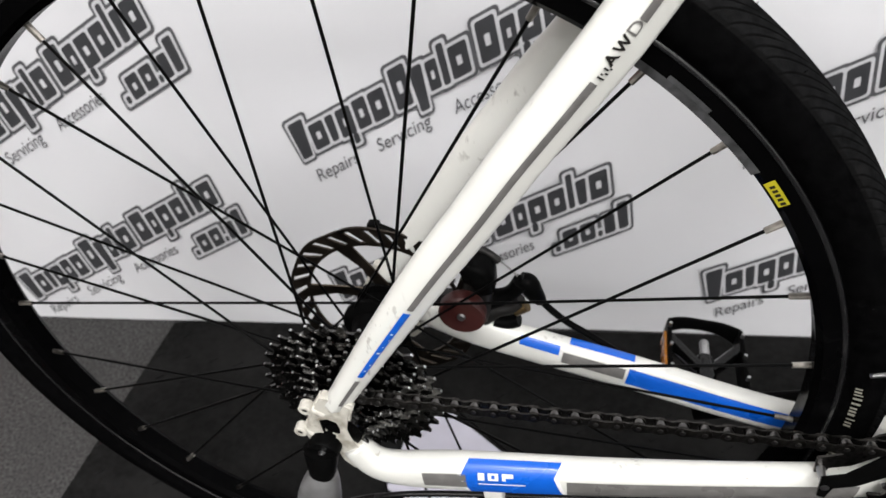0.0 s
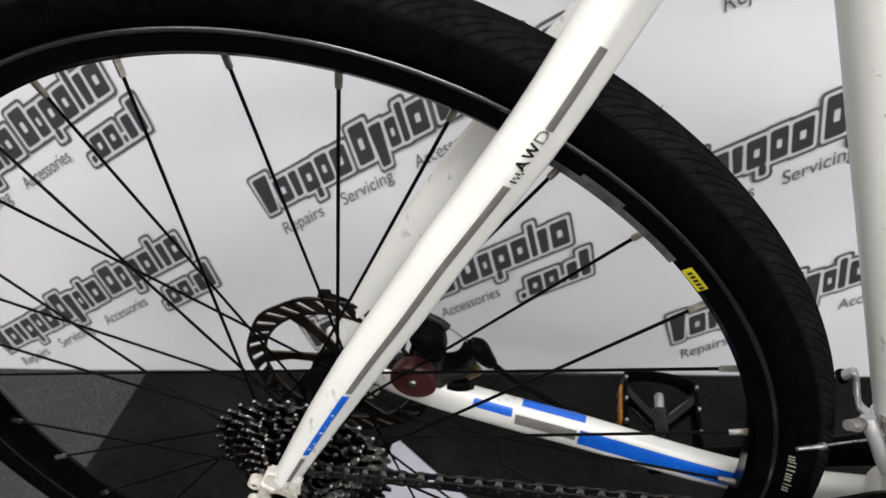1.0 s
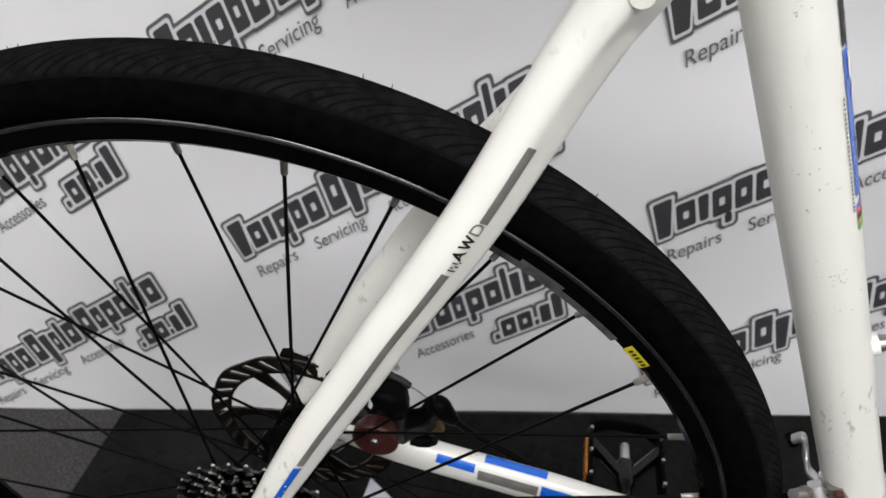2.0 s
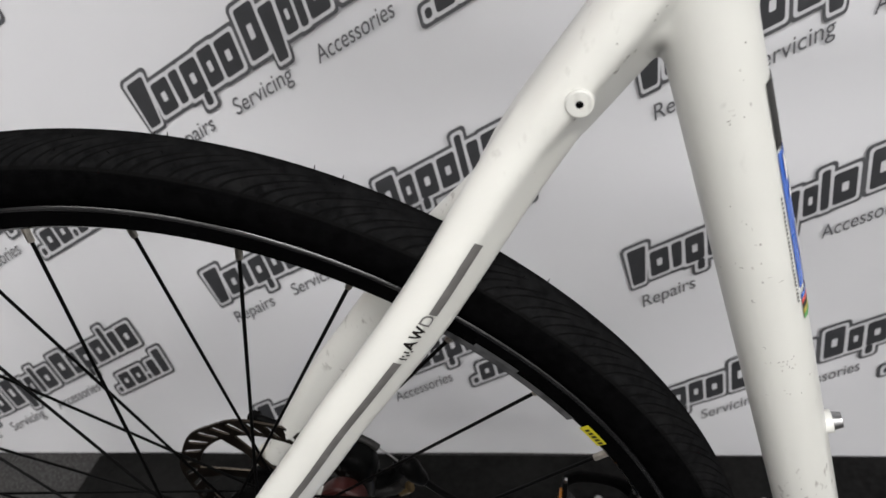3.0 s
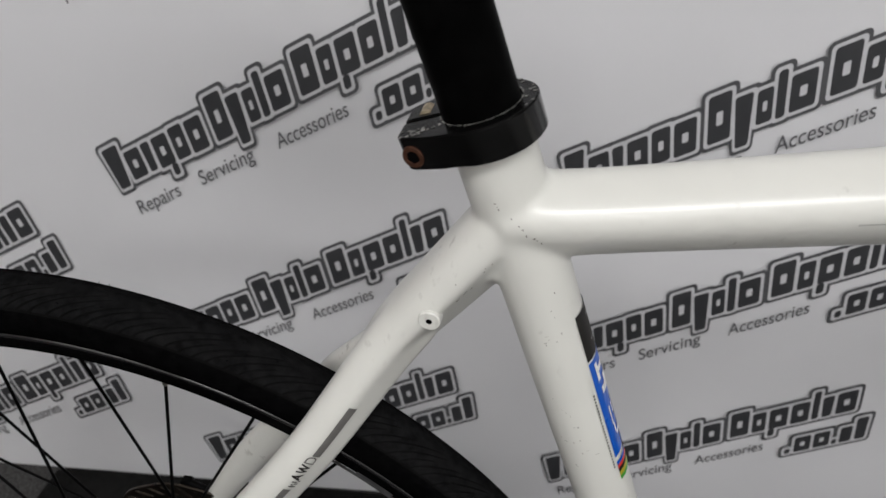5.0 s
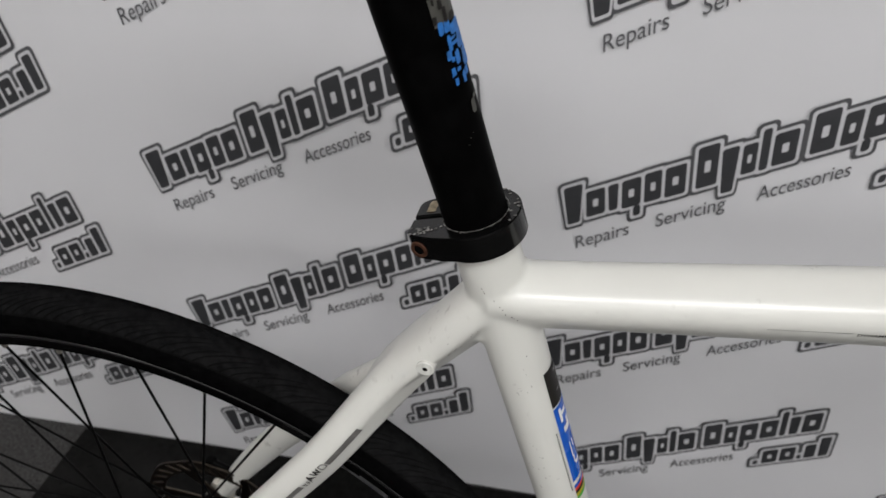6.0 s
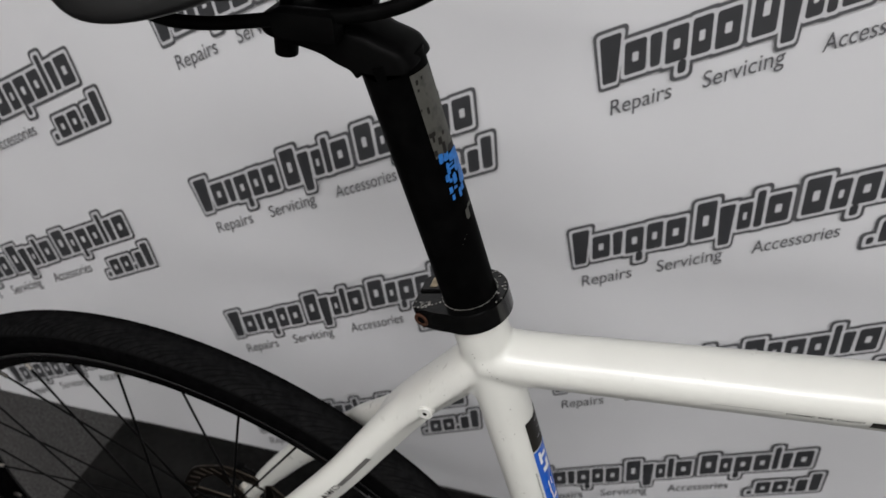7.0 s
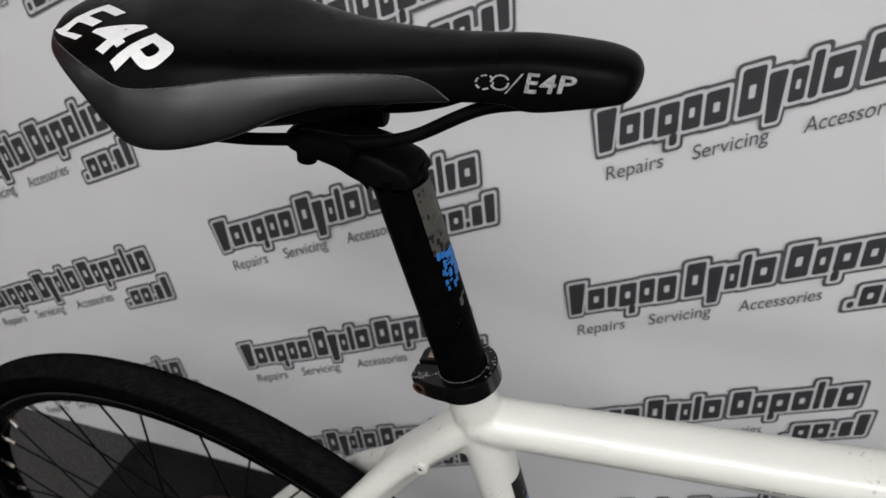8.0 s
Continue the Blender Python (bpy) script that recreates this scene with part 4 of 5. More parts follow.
def saddle_mark(name, x0, x1, f0, f1, material, side=-1, lift=0.0006, skew=0.0):
    """A printed patch on the saddle's skin."""
    bm = bmesh.new()
    nx, nf = 8, 6
    xs = SADDLE_ROWS[:, 0]
    grid = []
    for i in range(nx + 1):
        line = []
        for j in range(nf + 1):
            f = f0 + (f1 - f0) * j / nf
            x = x0 + (x1 - x0) * i / nx + skew * j / nf
            row = [np.interp(x, xs, SADDLE_ROWS[:, c]) for c in range(4)]
            y, z = saddle_section(row[1], row[2], row[3], abs(f))
            y2, z2 = saddle_section(row[1], row[2], row[3], min(1.0, abs(f) + 0.01))
            s = side if f >= 0 else -side
            line.append(bm.verts.new((x, s * (y - (z2 - z) / max(1e-6, math.hypot(y2 - y, z2 - z)) * lift), z + (y2 - y) / max(1e-6, math.hypot(y2 - y, z2 - z)) * lift)))
        grid.append(line)
    for i in range(nx):
        for j in range(nf):
            bm.faces.new((grid[i][j], grid[i + 1][j], grid[i + 1][j + 1], grid[i][j + 1]))
    return part(name, bm, material, saddle)

# ---- marks, fittings and drive ----
# print on the saddle
def on_skin(x, f, lift=0.0005):
    """A place just over the saddle's skin, on its drive side."""
    row = [np.interp(x, SADDLE_ROWS[:, 0], SADDLE_ROWS[:, c]) for c in range(4)]
    y, z = saddle_section(row[1], row[2], row[3], f)
    y2, z2 = saddle_section(row[1], row[2], row[3], min(1.0, f + 0.01))
    d = max(1e-6, math.hypot(y2 - y, z2 - z))
    return Vector((x, -(y - (z2 - z) / d * lift), z + (y2 - y) / d * lift))


def glyph(character, bold=0.022):
    """A bold letter of the built-in font as triangles in a unit square."""
    cu = bpy.data.curves.new("letter", "FONT")
    cu.body, cu.offset = character, bold
    ob = bpy.data.objects.new("letter", cu)
    scene.collection.objects.link(ob)
    bpy.context.view_layer.update()
    me = bpy.data.meshes.new_from_object(ob.evaluated_get(bpy.context.evaluated_depsgraph_get()))
    bpy.data.objects.remove(ob)
    bm = bmesh.new()
    bm.from_mesh(me)
    bpy.data.meshes.remove(me)
    bmesh.ops.triangulate(bm, faces=bm.faces[:])
    for again in range(2):
        bmesh.ops.subdivide_edges(bm, edges=bm.edges[:], cuts=1, use_grid_fill=True)
    xs, ys = [v.co.x for v in bm.verts], [v.co.y for v in bm.verts]
    x0, x1, y0, y1 = min(xs), max(xs), min(ys), max(ys)
    for v in bm.verts:
        v.co = ((v.co.x - x0) / (x1 - x0), (v.co.y - y0) / (y1 - y0), 0.0)
    return bm


def rear_field(u, v):
    """The slanting field along the saddle's rear edge."""
    v = 0.09 - 0.21 * u + (0.86 + 0.32 * u) * v
    x0, f0 = 0.0550 + 0.1137 * u - 0.0417 * u * u, 0.630 - 0.388 * u + 0.408 * u * u
    x1, f1 = 0.0797 + 0.0742 * u - 0.0095 * u * u, 0.2178 + 0.2107 * u + 0.0238 * u * u
    return on_skin(x0 + (x1 - x0) * v, f0 + (f1 - f0) * v * 1.04)


def flank_field(u, v):
    """The field on the saddle's nose."""
    return on_skin(0.3095 + 0.0225 * u + 0.0008 * v, 0.725 - 0.195 * v - 0.012 * u)


def letter(character, u0, u1, field, name, material):
    bm = glyph(character)
    for v in bm.verts:
        v.co = field(u0 + (u1 - u0) * v.co.x, v.co.y)
    part(name, bm, material, saddle)


for character, u0, u1 in (("E", 0.03, 0.275), ("4", 0.315, 0.635), ("P", 0.69, 1.02)):
    letter(character, u0, u1, rear_field, "white_letter", PRINT_WHITE)
    letter(character, u0, u1, flank_field, "silver_letter", PRINT_SILVER)
for x, gap in ((0.2915, 3), (0.2985, 9)):
    for k in range(18):
        if k % gap == gap - 1:
            continue
        bm = bmesh.new()
        quad = []
        for r, d in ((0.78, 0), (1.0, 0), (1.0, 0.95), (0.78, 0.95)):
            t = 2 * math.pi * (k + d) / 18
            quad.append(bm.verts.new(on_skin(x + 0.0046 * r * math.cos(t), 0.655 + 0.092 * r * math.sin(t))))
        bm.faces.new(quad)
        part("silver_mark", bm, PRINT_SILVER, saddle)
saddle_mark("silver_mark", 0.3083, 0.3091, 0.54, 0.77, PRINT_SILVER, skew=-0.007)


def share_of(rows, x, z):
    rows = np.array(rows)
    return float(np.argmin((rows[:, 0] - x) ** 2 + (rows[:, 2] - z) ** 2)) / (len(rows) - 1)


STRIPS = []


def lay(ob, lift):
    """Note a strip that is to lie on the skin of the frame."""
    STRIPS.append((ob, lift))
    return ob


def film(name, rows, p0, p1, a0, a1, material, label="", square=2.5, lift=0.0005, side=(0, 1, 0), facet=0, point=0.0):
    ob = decal(name, rows, share_of(rows, *p0), share_of(rows, *p1), a0, a1, material, label, square, frame_body, lift, side, facet)
    for k, v in enumerate(ob.data.vertices):
        v.co.x -= point * (1 - abs(k % 7 - 3) / 3)
    return lay(ob, lift)


FINE_STAY = smooth_path(STAY, 40)
FINE_CS_R, FINE_CS_L = smooth_path(CHAIN_STAY_R, 40), smooth_path(CHAIN_STAY_L, 40)
FINE_ST = tube_point(ST_LOW, ST_TOP, 1500, 0.0166, 0.0176)
FINE_TT = tube_point(TT_BACK, TT_FRONT, 1200, 0.0168, 0.0225, 0.0168, 0.0215)


def st_x(z):
    return 0.4158 - (z - 0.272) * 0.26953


def tt_z(x):
    return 0.7390 + (x - 0.297) * 0.0655


film("grey_decal", FINE_STAY, (0.012, 0.374), (0.028, 0.400), -90, -68, GREY_DECAL, "grey decal", square=2.1, facet=-1)
film("blue_decal", FINE_STAY, (0.030, 0.404), (0.067, 0.457), -92, -66, BLUE, "blue decal with worn white marks", square=2.1, facet=-1)
film("grey_decal", FINE_STAY, (0.069, 0.459), (0.165, 0.582), -90, -66, GREY_DECAL, "long worn grey decal", square=2.1, facet=-1)
film("grey_decal", FINE_STAY, (0.184, 0.606), (0.206, 0.638), -90, -66, GREY_DECAL, "grey decal", square=2.1, facet=-1)
for k in range(9):
    f = 0.034 + 0.0038 * k
    film("white_mark", FINE_STAY, (f, 0.410 + (f - 0.034) * 1.36), (f + 0.0005, 0.4107 + (f - 0.034) * 1.36), -86 + (k % 3) * 4, -78 + (k % 2) * 5, PRINT_WHITE, lift=0.0008, square=2.1, facet=-1)


def stay_letter(character, x0, x1, material, bold=0.022):
    """A letter along the seat stay, its head towards the back."""
    bm = glyph(character, bold)
    fine = np.array(FINE_STAY)
    for v in bm.verts:
        x, turn = x0 + (x1 - x0) * v.co.x, radians(-73 - 23 * v.co.y)
        row = [np.interp(x, fine[:, 0], fine[:, c]) for c in range(5)]
        way = Vector((0.60, 0.22, 0.77))
        out = Vector((0, 1, 0)).cross(way).normalized()
        a, b = section(turn, row[3], row[4], 2.1)
        v.co = Vector(row[:3]) + out * a + way.cross(out).normalized() * b
    lay(part("stay_letter", bm, material, frame_body), 0.0006)


for character, x0, x1, bold in (("A", 0.1712, 0.1752, 0.036), ("W", 0.1754, 0.1803, 0.036), ("D", 0.1808, 0.1845, 0.004)):
    stay_letter(character, x0, x1, BLACK_DECAL if character != "D" else GREY_DECAL, bold)
for x, a0, a1 in ((0.1672, -86, -62), (0.1684, -84, -76), (0.1690, -74, -62), (0.1698, -86, -70), (0.1704, -68, -61)):
    z = 0.5835 + (x - 0.1668) * 1.30
    film("black_mark", FINE_STAY, (x, z), (x + 0.0006, z + 0.0009), a0, a1, BLACK_DECAL, lift=0.0006, square=2.1, facet=-1)
film("grey_decal", FINE_CS_R, (0.055, 0.298), (0.084, 0.298), -124, -84, GREY_DECAL, "grey decal")
film("blue_decal", FINE_CS_R, (0.087, 0.298), (0.150, 0.298), -178, -62, BLUE, "bright blue decal with white marks", point=0.0055)
film("white_edge", FINE_CS_R, (0.0855, 0.298), (0.0868, 0.298), -178, -62, PRINT_WHITE, point=0.0055)
film("white_edge", FINE_CS_R, (0.1503, 0.298), (0.1516, 0.298), -178, -62, PRINT_WHITE, point=0.0055)
for x0, x1, a0, a1 in ((0.0930, 0.0985, -132, -108), (0.1005, 0.1035, -132, -108), (0.1060, 0.1085, -132, -108), (0.1035, 0.1060, -132, -126), (0.1035, 0.1060, -114, -108), (0.1110, 0.1135, -132, -108), (0.1135, 0.1165, -132, -118), (0.1190, 0.1210, -132, -108), (0.094, 0.126, -98, -95)):
    film("white_mark", FINE_CS_R, (x0, 0.298), (x1, 0.298), a0, a1, PRINT_WHITE, lift=0.0008)
film("grey_decal", FINE_CS_R, (0.153, 0.299), (0.330, 0.297), -112, -50, GREY_DECAL, "long grey decal")
film("blue_decal", FINE_CS_L, (0.105, 0.304), (0.137, 0.297), -150, -112, BLUE, "blue decal")
film("blue_decal", FINE_CS_L, (0.143, 0.296), (0.193, 0.287), -205, -168, BLUE, "blue decal")
film("grey_decal", FINE_CS_L, (0.140, 0.297), (0.188, 0.287), -128, -92, GREY_DECAL, "grey decal")
film("blue_decal", FINE_CS_L, (0.191, 0.287), (0.345, 0.268), -134, -84, BLUE, "long blue decal")
film("black_decal", FINE_ST, (st_x(0.688), 0.688), (st_x(0.6605), 0.6605), -36, 43, BLACK_DECAL, "black head of the tube sticker", 2.0)
film("blue_decal", FINE_ST, (st_x(0.6592), 0.6592), (st_x(0.593), 0.593), -36, 43, BLUE, "bright blue tube sticker with white marks", 2.0)
for z0, z1, a0, a1 in ((0.6566, 0.6453, -25, -17), (0.6531, 0.6501, -17, 2), (0.6405, 0.6361, -22, 3), (0.6453, 0.6405, -8, 3), (0.6261, 0.613, -19, -15.5), (0.613, 0.6069, -17, -13), (0.6069, 0.6043, -14, 4), (0.6261, 0.6191, -8, -5)):
    film("white_mark", FINE_ST, (st_x(z0), z0), (st_x(z1), z1), a0, a1, PRINT_WHITE, square=2.0, lift=0.0008)
for z0, z1, a0, a1 in ((0.6842, 0.6836, -8, 14), (0.6800, 0.6780, 12, 14), (0.6768, 0.6762, -2, 16), (0.6735, 0.6690, 6, 8), (0.6700, 0.6694, -12, 10), (0.6660, 0.6650, 14, 24)):
    film("pale_scratch", FINE_ST, (st_x(z0), z0), (st_x(z1), z1), a0, a1, PRINT_SILVER, square=2.0, lift=0.0008)
for k in range(26):
    z = 0.6409 - 0.0021 * k
    film("tiny_bar", FINE_ST, (st_x(z), z), (st_x(z - 0.0013), z - 0.0013), -45, -41.5, GREY_DECAL, square=2.0)
for k, m in enumerate((BLUE, RED, BLACK_DECAL, YELLOW, GREEN)):
    z = 0.5895 - 0.0028 * k
    film("stripe", FINE_ST, (st_x(z), z), (st_x(z - 0.0028), z - 0.0028), -36, 44, m, square=2.0)


def tube_word(text, x0, x1, a0, a1):
    """A small printed word along the top tube, between two angles round it."""
    bm = glyph(text, 0.012)
    fine = np.array(FINE_TT)
    way = (Vector(TT_FRONT) - Vector(TT_BACK)).normalized()
    out = Vector(TT_SIDE).cross(way).normalized()
    for v in bm.verts:
        x = x0 + (x1 - x0) * v.co.x
        row = [np.interp(x, fine[:, 0], fine[:, c]) for c in range(5)]
        a, b = section(radians(a0 + (a1 - a0) * v.co.y), row[3], row[4], 2.9)
        v.co = Vector(row[:3]) + out * a + way.cross(out) * b
    lay(part("printed_word", bm, BLACK_DECAL, frame_body), 0.0003)


for text, x0, x1 in (("DYNAMIC", 0.4600, 0.4745), ("RIDE", 0.4765, 0.4838), ("CONCEPT", 0.4858, 0.5000)):
    tube_word(text, x0, x1, -110, -117)
film("black_decal", FINE_TT, (0.5030, tt_z(0.5030)), (0.700, tt_z(0.700)), -119, -100, BLACK_DECAL, "black decal", square=2.9, side=TT_SIDE)
film("scratch", FINE_TT, (0.420, tt_z(0.420)), (0.458, tt_z(0.458)), -117.2, -116.4, BLACK_DECAL, "dark scratch", square=2.9, side=TT_SIDE, lift=0.0003)


def arc_patch(name, r0, r1, d0, d1, y0, y1, material, parent, label=""):
    """A patch on the wheel between two radii and two angles."""
    bm = bmesh.new()
    n = 10
    rows = []
    for k in range(n + 1):
        a = radians(d0 + (d1 - d0) * k / n)
        rows.append([bm.verts.new((r * math.cos(a), y, AXLE.z + r * math.sin(a))) for r, y in ((r0, y0), (r1, y1))])
    for a, b in zip(rows, rows[1:]):
        bm.faces.new((a[0], b[0], b[1], a[1]))
    return part(name, bm, material, parent, label)


arc_patch("yellow_sticker", 0.3012, 0.3068, 34.6, 31.4, -0.0119, -0.0126, YELLOW, wheel, "yellow rim sticker with black marks")
for k in range(5):
    arc_patch("black_mark", 0.3027, 0.3053, 34.1 - 0.55 * k, 34.1 - 0.55 * k - 0.34, -0.0122, -0.0127, BLACK_DECAL, wheel)
arc_patch("worn_patch", 0.2990, 0.3035, 52.0, 36.0, -0.0110, -0.0122, RIM_WEAR, wheel, "worn grey label on the rim")
arc_patch("worn_patch", 0.3035, 0.3060, 49.0, 44.0, -0.0123, -0.0126, RIM_WEAR, wheel)
for start, widths in ((5.0, (0.8, 0.4, 0.6, 0.6, 0.85, 0.7, 0.4, 0.8)), (-5.6, (1.0, 1.0, 0.9, 0.9, 0.4, 1.0, 1.0))):
    a = start
    for k, w in enumerate(widths):
        h = 0.0046 if start < 0 or k in (1, 2, 3, 6) else 0.0036
        for part_of in ((0.0, 0.34), (0.62, 1.0)) if w > 0.7 else ((0.0, 0.55),):
            arc_patch("sidewall_bar", 0.3202, 0.3202 + h, a - w * part_of[0], a - w * part_of[1], -0.0164, -0.0179 if h > 0.004 else -0.0176, CREAM, wheel)
        a -= w + 0.22



def paint_chips():
    """Dark nicks in the paint, each a small raised fleck on the tubes."""
    r = random.Random(11)
    for rows, square, s0, s1, count in ((FINE_STAY, 2.1, 0.05, 0.95, 7), (FINE_ST, 2.0, 0.25, 0.85, 18), (FINE_CS_R, 2.5, 0.05, 0.85, 18), (smooth_path(MONOSTAY, 40), 2.7, 0.1, 0.95, 3)):
        for k in range(count):
            s = s0 + (s1 - s0) * r.random()
            a = -90 + 66 * (r.random() - 0.5) * (1 if square < 2.9 else 2.0)
            ln, w = 0.0003 + 0.0007 * r.random() ** 2, 0.6 + 1.4 * r.random()
            total = sum(math.dist(rows[i][:3], rows[i + 1][:3]) for i in range(len(rows) - 1))
            lay(decal("paint_chip", rows, s, s + ln / total, a, a + w, CHIP, square=square, lift=0.0003, facet=-1 if rows is FINE_STAY or square > 2.6 else 0), 0.0003)


def weld_flecks():
    """Nicks along the welds at the seat cluster, and two gathered scrapes."""
    r = random.Random(21)
    tube, mono = FINE_ST, smooth_path(MONOSTAY, 40)
    for k in range(15):
        if r.random() < 0.35:
            continue
        z = 0.757 - 0.0016 * k + 0.0012 * r.random()
        a = -104 + 2.4 * k + 0.06 * k * k + 5 * r.random()
        s = share_of(tube, st_x(z), z)
        lay(decal("paint_chip", tube, s, s + (0.0004 + 0.0007 * r.random()) / 0.53, a, a + 1.0 + 2.2 * r.random(), CHIP, lift=0.0010), 0.0003)
    for x, z, a, n in ((0.2745, 0.7215, -84, 3), (0.2600, 0.7045, -74, 6)):
        for k in range(n):
            s = share_of(mono, x + 0.0016 * (k % 5), z + 0.0019 * (k % 5)) + 0.004 * r.random()
            b = a + 9 * (r.random() - 0.5)
            lay(decal("paint_chip", mono, s, s + 0.004 + 0.010 * r.random(), b, b + 0.8 + 1.6 * r.random(), CHIP, square=2.7, lift=0.0008, facet=-1), 0.0003)


def tube_scuffs():
    """Rubbed and nicked places down the seat tube: height, angle and how many marks."""
    r = random.Random(5)
    for z, a, n in ((0.6842, -94, 5), (0.6817, -70, 3), (0.6325, -94, 3), (0.6258, -92, 3), (0.6116, -146, 2), (0.6158, -120, 3), (0.6133, -96, 3), (0.6058, -86, 3), (0.6024, -70, 3), (0.5941, -116, 2), (0.5666, -110, 4), (0.5574, -104, 4), (0.5549, -92, 6), (0.5574, -76, 7), (0.5507, -82, 6), (0.5365, -118, 3), (0.5390, -88, 4), (0.5407, -46, 3)):
        for k in range(n):
            h = z + 0.0030 * (r.random() - 0.5) * (1 + n / 5)
            b = a + 9 * (r.random() - 0.5) * (1 + n / 5)
            s = share_of(FINE_ST, st_x(h), h)
            tall, wide = (0.0004 + 0.0011 * r.random(), 1.0 + 2.0 * r.random()) if r.random() < 0.6 else (0.0003, 3.0 + 3.0 * r.random())
            if r.random() < 0.35:
                continue
            lay(decal("paint_scuff", FINE_ST, s, s + tall / 0.53, b, b + wide, CHIP if r.random() < 0.12 else SCUFF), 0.0003)


CHIP = mat("dark_paint_chip", (0.17, 0.155, 0.13), rough=0.6, vary=0.6, scale=500)
SCUFF = mat("grey_paint_scuff", (0.46, 0.445, 0.415), rough=0.6, vary=0.5, scale=500)
paint_chips()
weld_flecks()
tube_scuffs()

# bring all strips down on the frame's skin
skin = BVHTree.FromPolygons([v.co for v in frame_body.data.vertices], [p.vertices for p in frame_body.data.polygons])
for ob, lift in STRIPS:
    for v in ob.data.vertices:
        place, normal, face, gap = skin.find_nearest(v.co)
        v.co = place + normal * lift


def rack_boss():
    bm = bmesh.new()
    c = Vector((0.2520, -0.0048, 0.6935))
    lathe(bm, [(0.0015, -0.0065), (0.0049, -0.0065), (0.0054, -0.0060), (0.0056, 0.002)], 32, c)
    boss = part("rack_boss", bm, WHITE, frame_body)
    bm = bmesh.new()
    lathe(bm, [(0.0001, -0.0052), (0.0016, -0.0053), (0.0016, -0.0064)], 20, c)
    part("threaded_hole", bm, BLACK, frame_body)


rack_boss()


def bottle_boss():
    bm = bmesh.new()
    a = Vector((0.3546 + 0.0162, 0.0107, 0.499))
    f = Vector((0.97, 0, 0.24))
    rod(bm, a - f * 0.003, a + f * 0.004, 0.006, segs=20)
    part("bottle_boss", bm, WHITE, frame_body)
    bm = bmesh.new()
    rod(bm, a + f * 0.004, a + f * 0.0085, 0.0048, 0.0040, segs=20)
    part("bottle_bolt", bm, STEEL, frame_body, "domed steel bolt")


bottle_boss()


def stay_bridge():
    """A short white boss with an open end between the chain stays."""
    bm = bmesh.new()
    lathe(bm, [(0.0035, -0.006), (0.0072, -0.006), (0.0080, -0.005), (0.0080, 0.030), (0.0035, 0.030)], 28, (0, 0, 0), closed=True)
    bmesh.ops.transform(bm, matrix=Matrix.Translation((0.3480, -0.004, 0.2850)) @ Matrix.Rotation(radians(62), 4, "Z"), verts=bm.verts)
    part("cable_boss", bm, WHITE, frame_body)


stay_bridge()


def dropouts():
    for side in (-1, 1):
        y0, y1 = side * 0.0600, side * 0.0672
        ring = [(-0.003, 0.381), (-0.010, 0.370), (-0.0155, 0.358), (-0.0218, 0.3482), (-0.0262, 0.3360), (-0.0240, 0.3290), (-0.0135, 0.3275), (-0.006, 0.3199), (-0.0040, 0.3070), (0.0025, 0.2985), (0.0150, 0.2960), (0.0230, 0.3040), (0.0240, 0.3150), (0.0168, 0.3230), (0.0112, 0.3332), (0.0102, 0.3452), (0.0137, 0.3598), (0.0187, 0.3708), (0.0087, 0.3781)]
        hole = [(-0.0086, 0.3527), (-0.0033, 0.3543), (0.0013, 0.3520), (0.0020, 0.3460), (0.0009, 0.3412), (-0.0041, 0.3355), (-0.0087, 0.3395)]
        bm = bmesh.new()
        edges = []
        for pts in (ring, hole):
            vs = [bm.verts.new((x, y0, z)) for x, z in pts]
            edges += [bm.edges.new((a, b)) for a, b in zip(vs, vs[1:] + vs[:1])]
        bmesh.ops.triangle_fill(bm, use_beauty=True, edges=edges)
        out = bmesh.ops.extrude_face_region(bm, geom=bm.faces[:])
        bmesh.ops.translate(bm, vec=(0, y1 - y0, 0), verts=[g for g in out["geom"] if isinstance(g, bmesh.types.BMVert)])
        bmesh.ops.recalc_face_normals(bm, faces=bm.faces)
        sharp = [e for e in bm.edges if len(e.link_faces) == 2 and e.calc_face_angle(0.0) > 1.2]
        bmesh.ops.bevel(bm, geom=sharp, offset=0.0016, segments=3, affect="EDGES")
        part("dropout", bm, WHITE_GRIMY, frame_body, "grimy white dropout plate", angle=70)
        for x, z in ((-0.0159, 0.3662), (-0.0265, 0.3400)) if side < 0 else ():
            bm = bmesh.new()
            lathe(bm, [(0.0022, -0.0036), (0.0040, -0.0036), (0.0047, -0.0030), (0.0049, 0.003), (0.0040, 0.004), (0.0022, 0.004)], 24, (x, side * 0.0660, z), closed=True)
            part("eyelet", bm, WHITE_GRIMY, frame_body)
            bm = bmesh.new()
            rod(bm, (x, side * 0.0686, z), (x, side * 0.0630, z), 0.0023, segs=12)
            part("eyelet_screw", bm, GREY_ALLOY, frame_body)
            bm = bmesh.new()
            sweep(bm, tube_point((x + 0.003, side * 0.0645, z - 0.001), (x + 0.011, side * 0.0640, z - 0.007), 3, 0.0040, 0.0046), segs=12)
            part("eyelet_web", bm, WHITE_GRIMY, frame_body)
        bm = bmesh.new()
        rod(bm, (0, side * 0.0575, 0.3475), (0, side * 0.0665, 0.3475), 0.0085, segs=6)
        part("axle_nut", bm, BLACK, wheel)


dropouts()


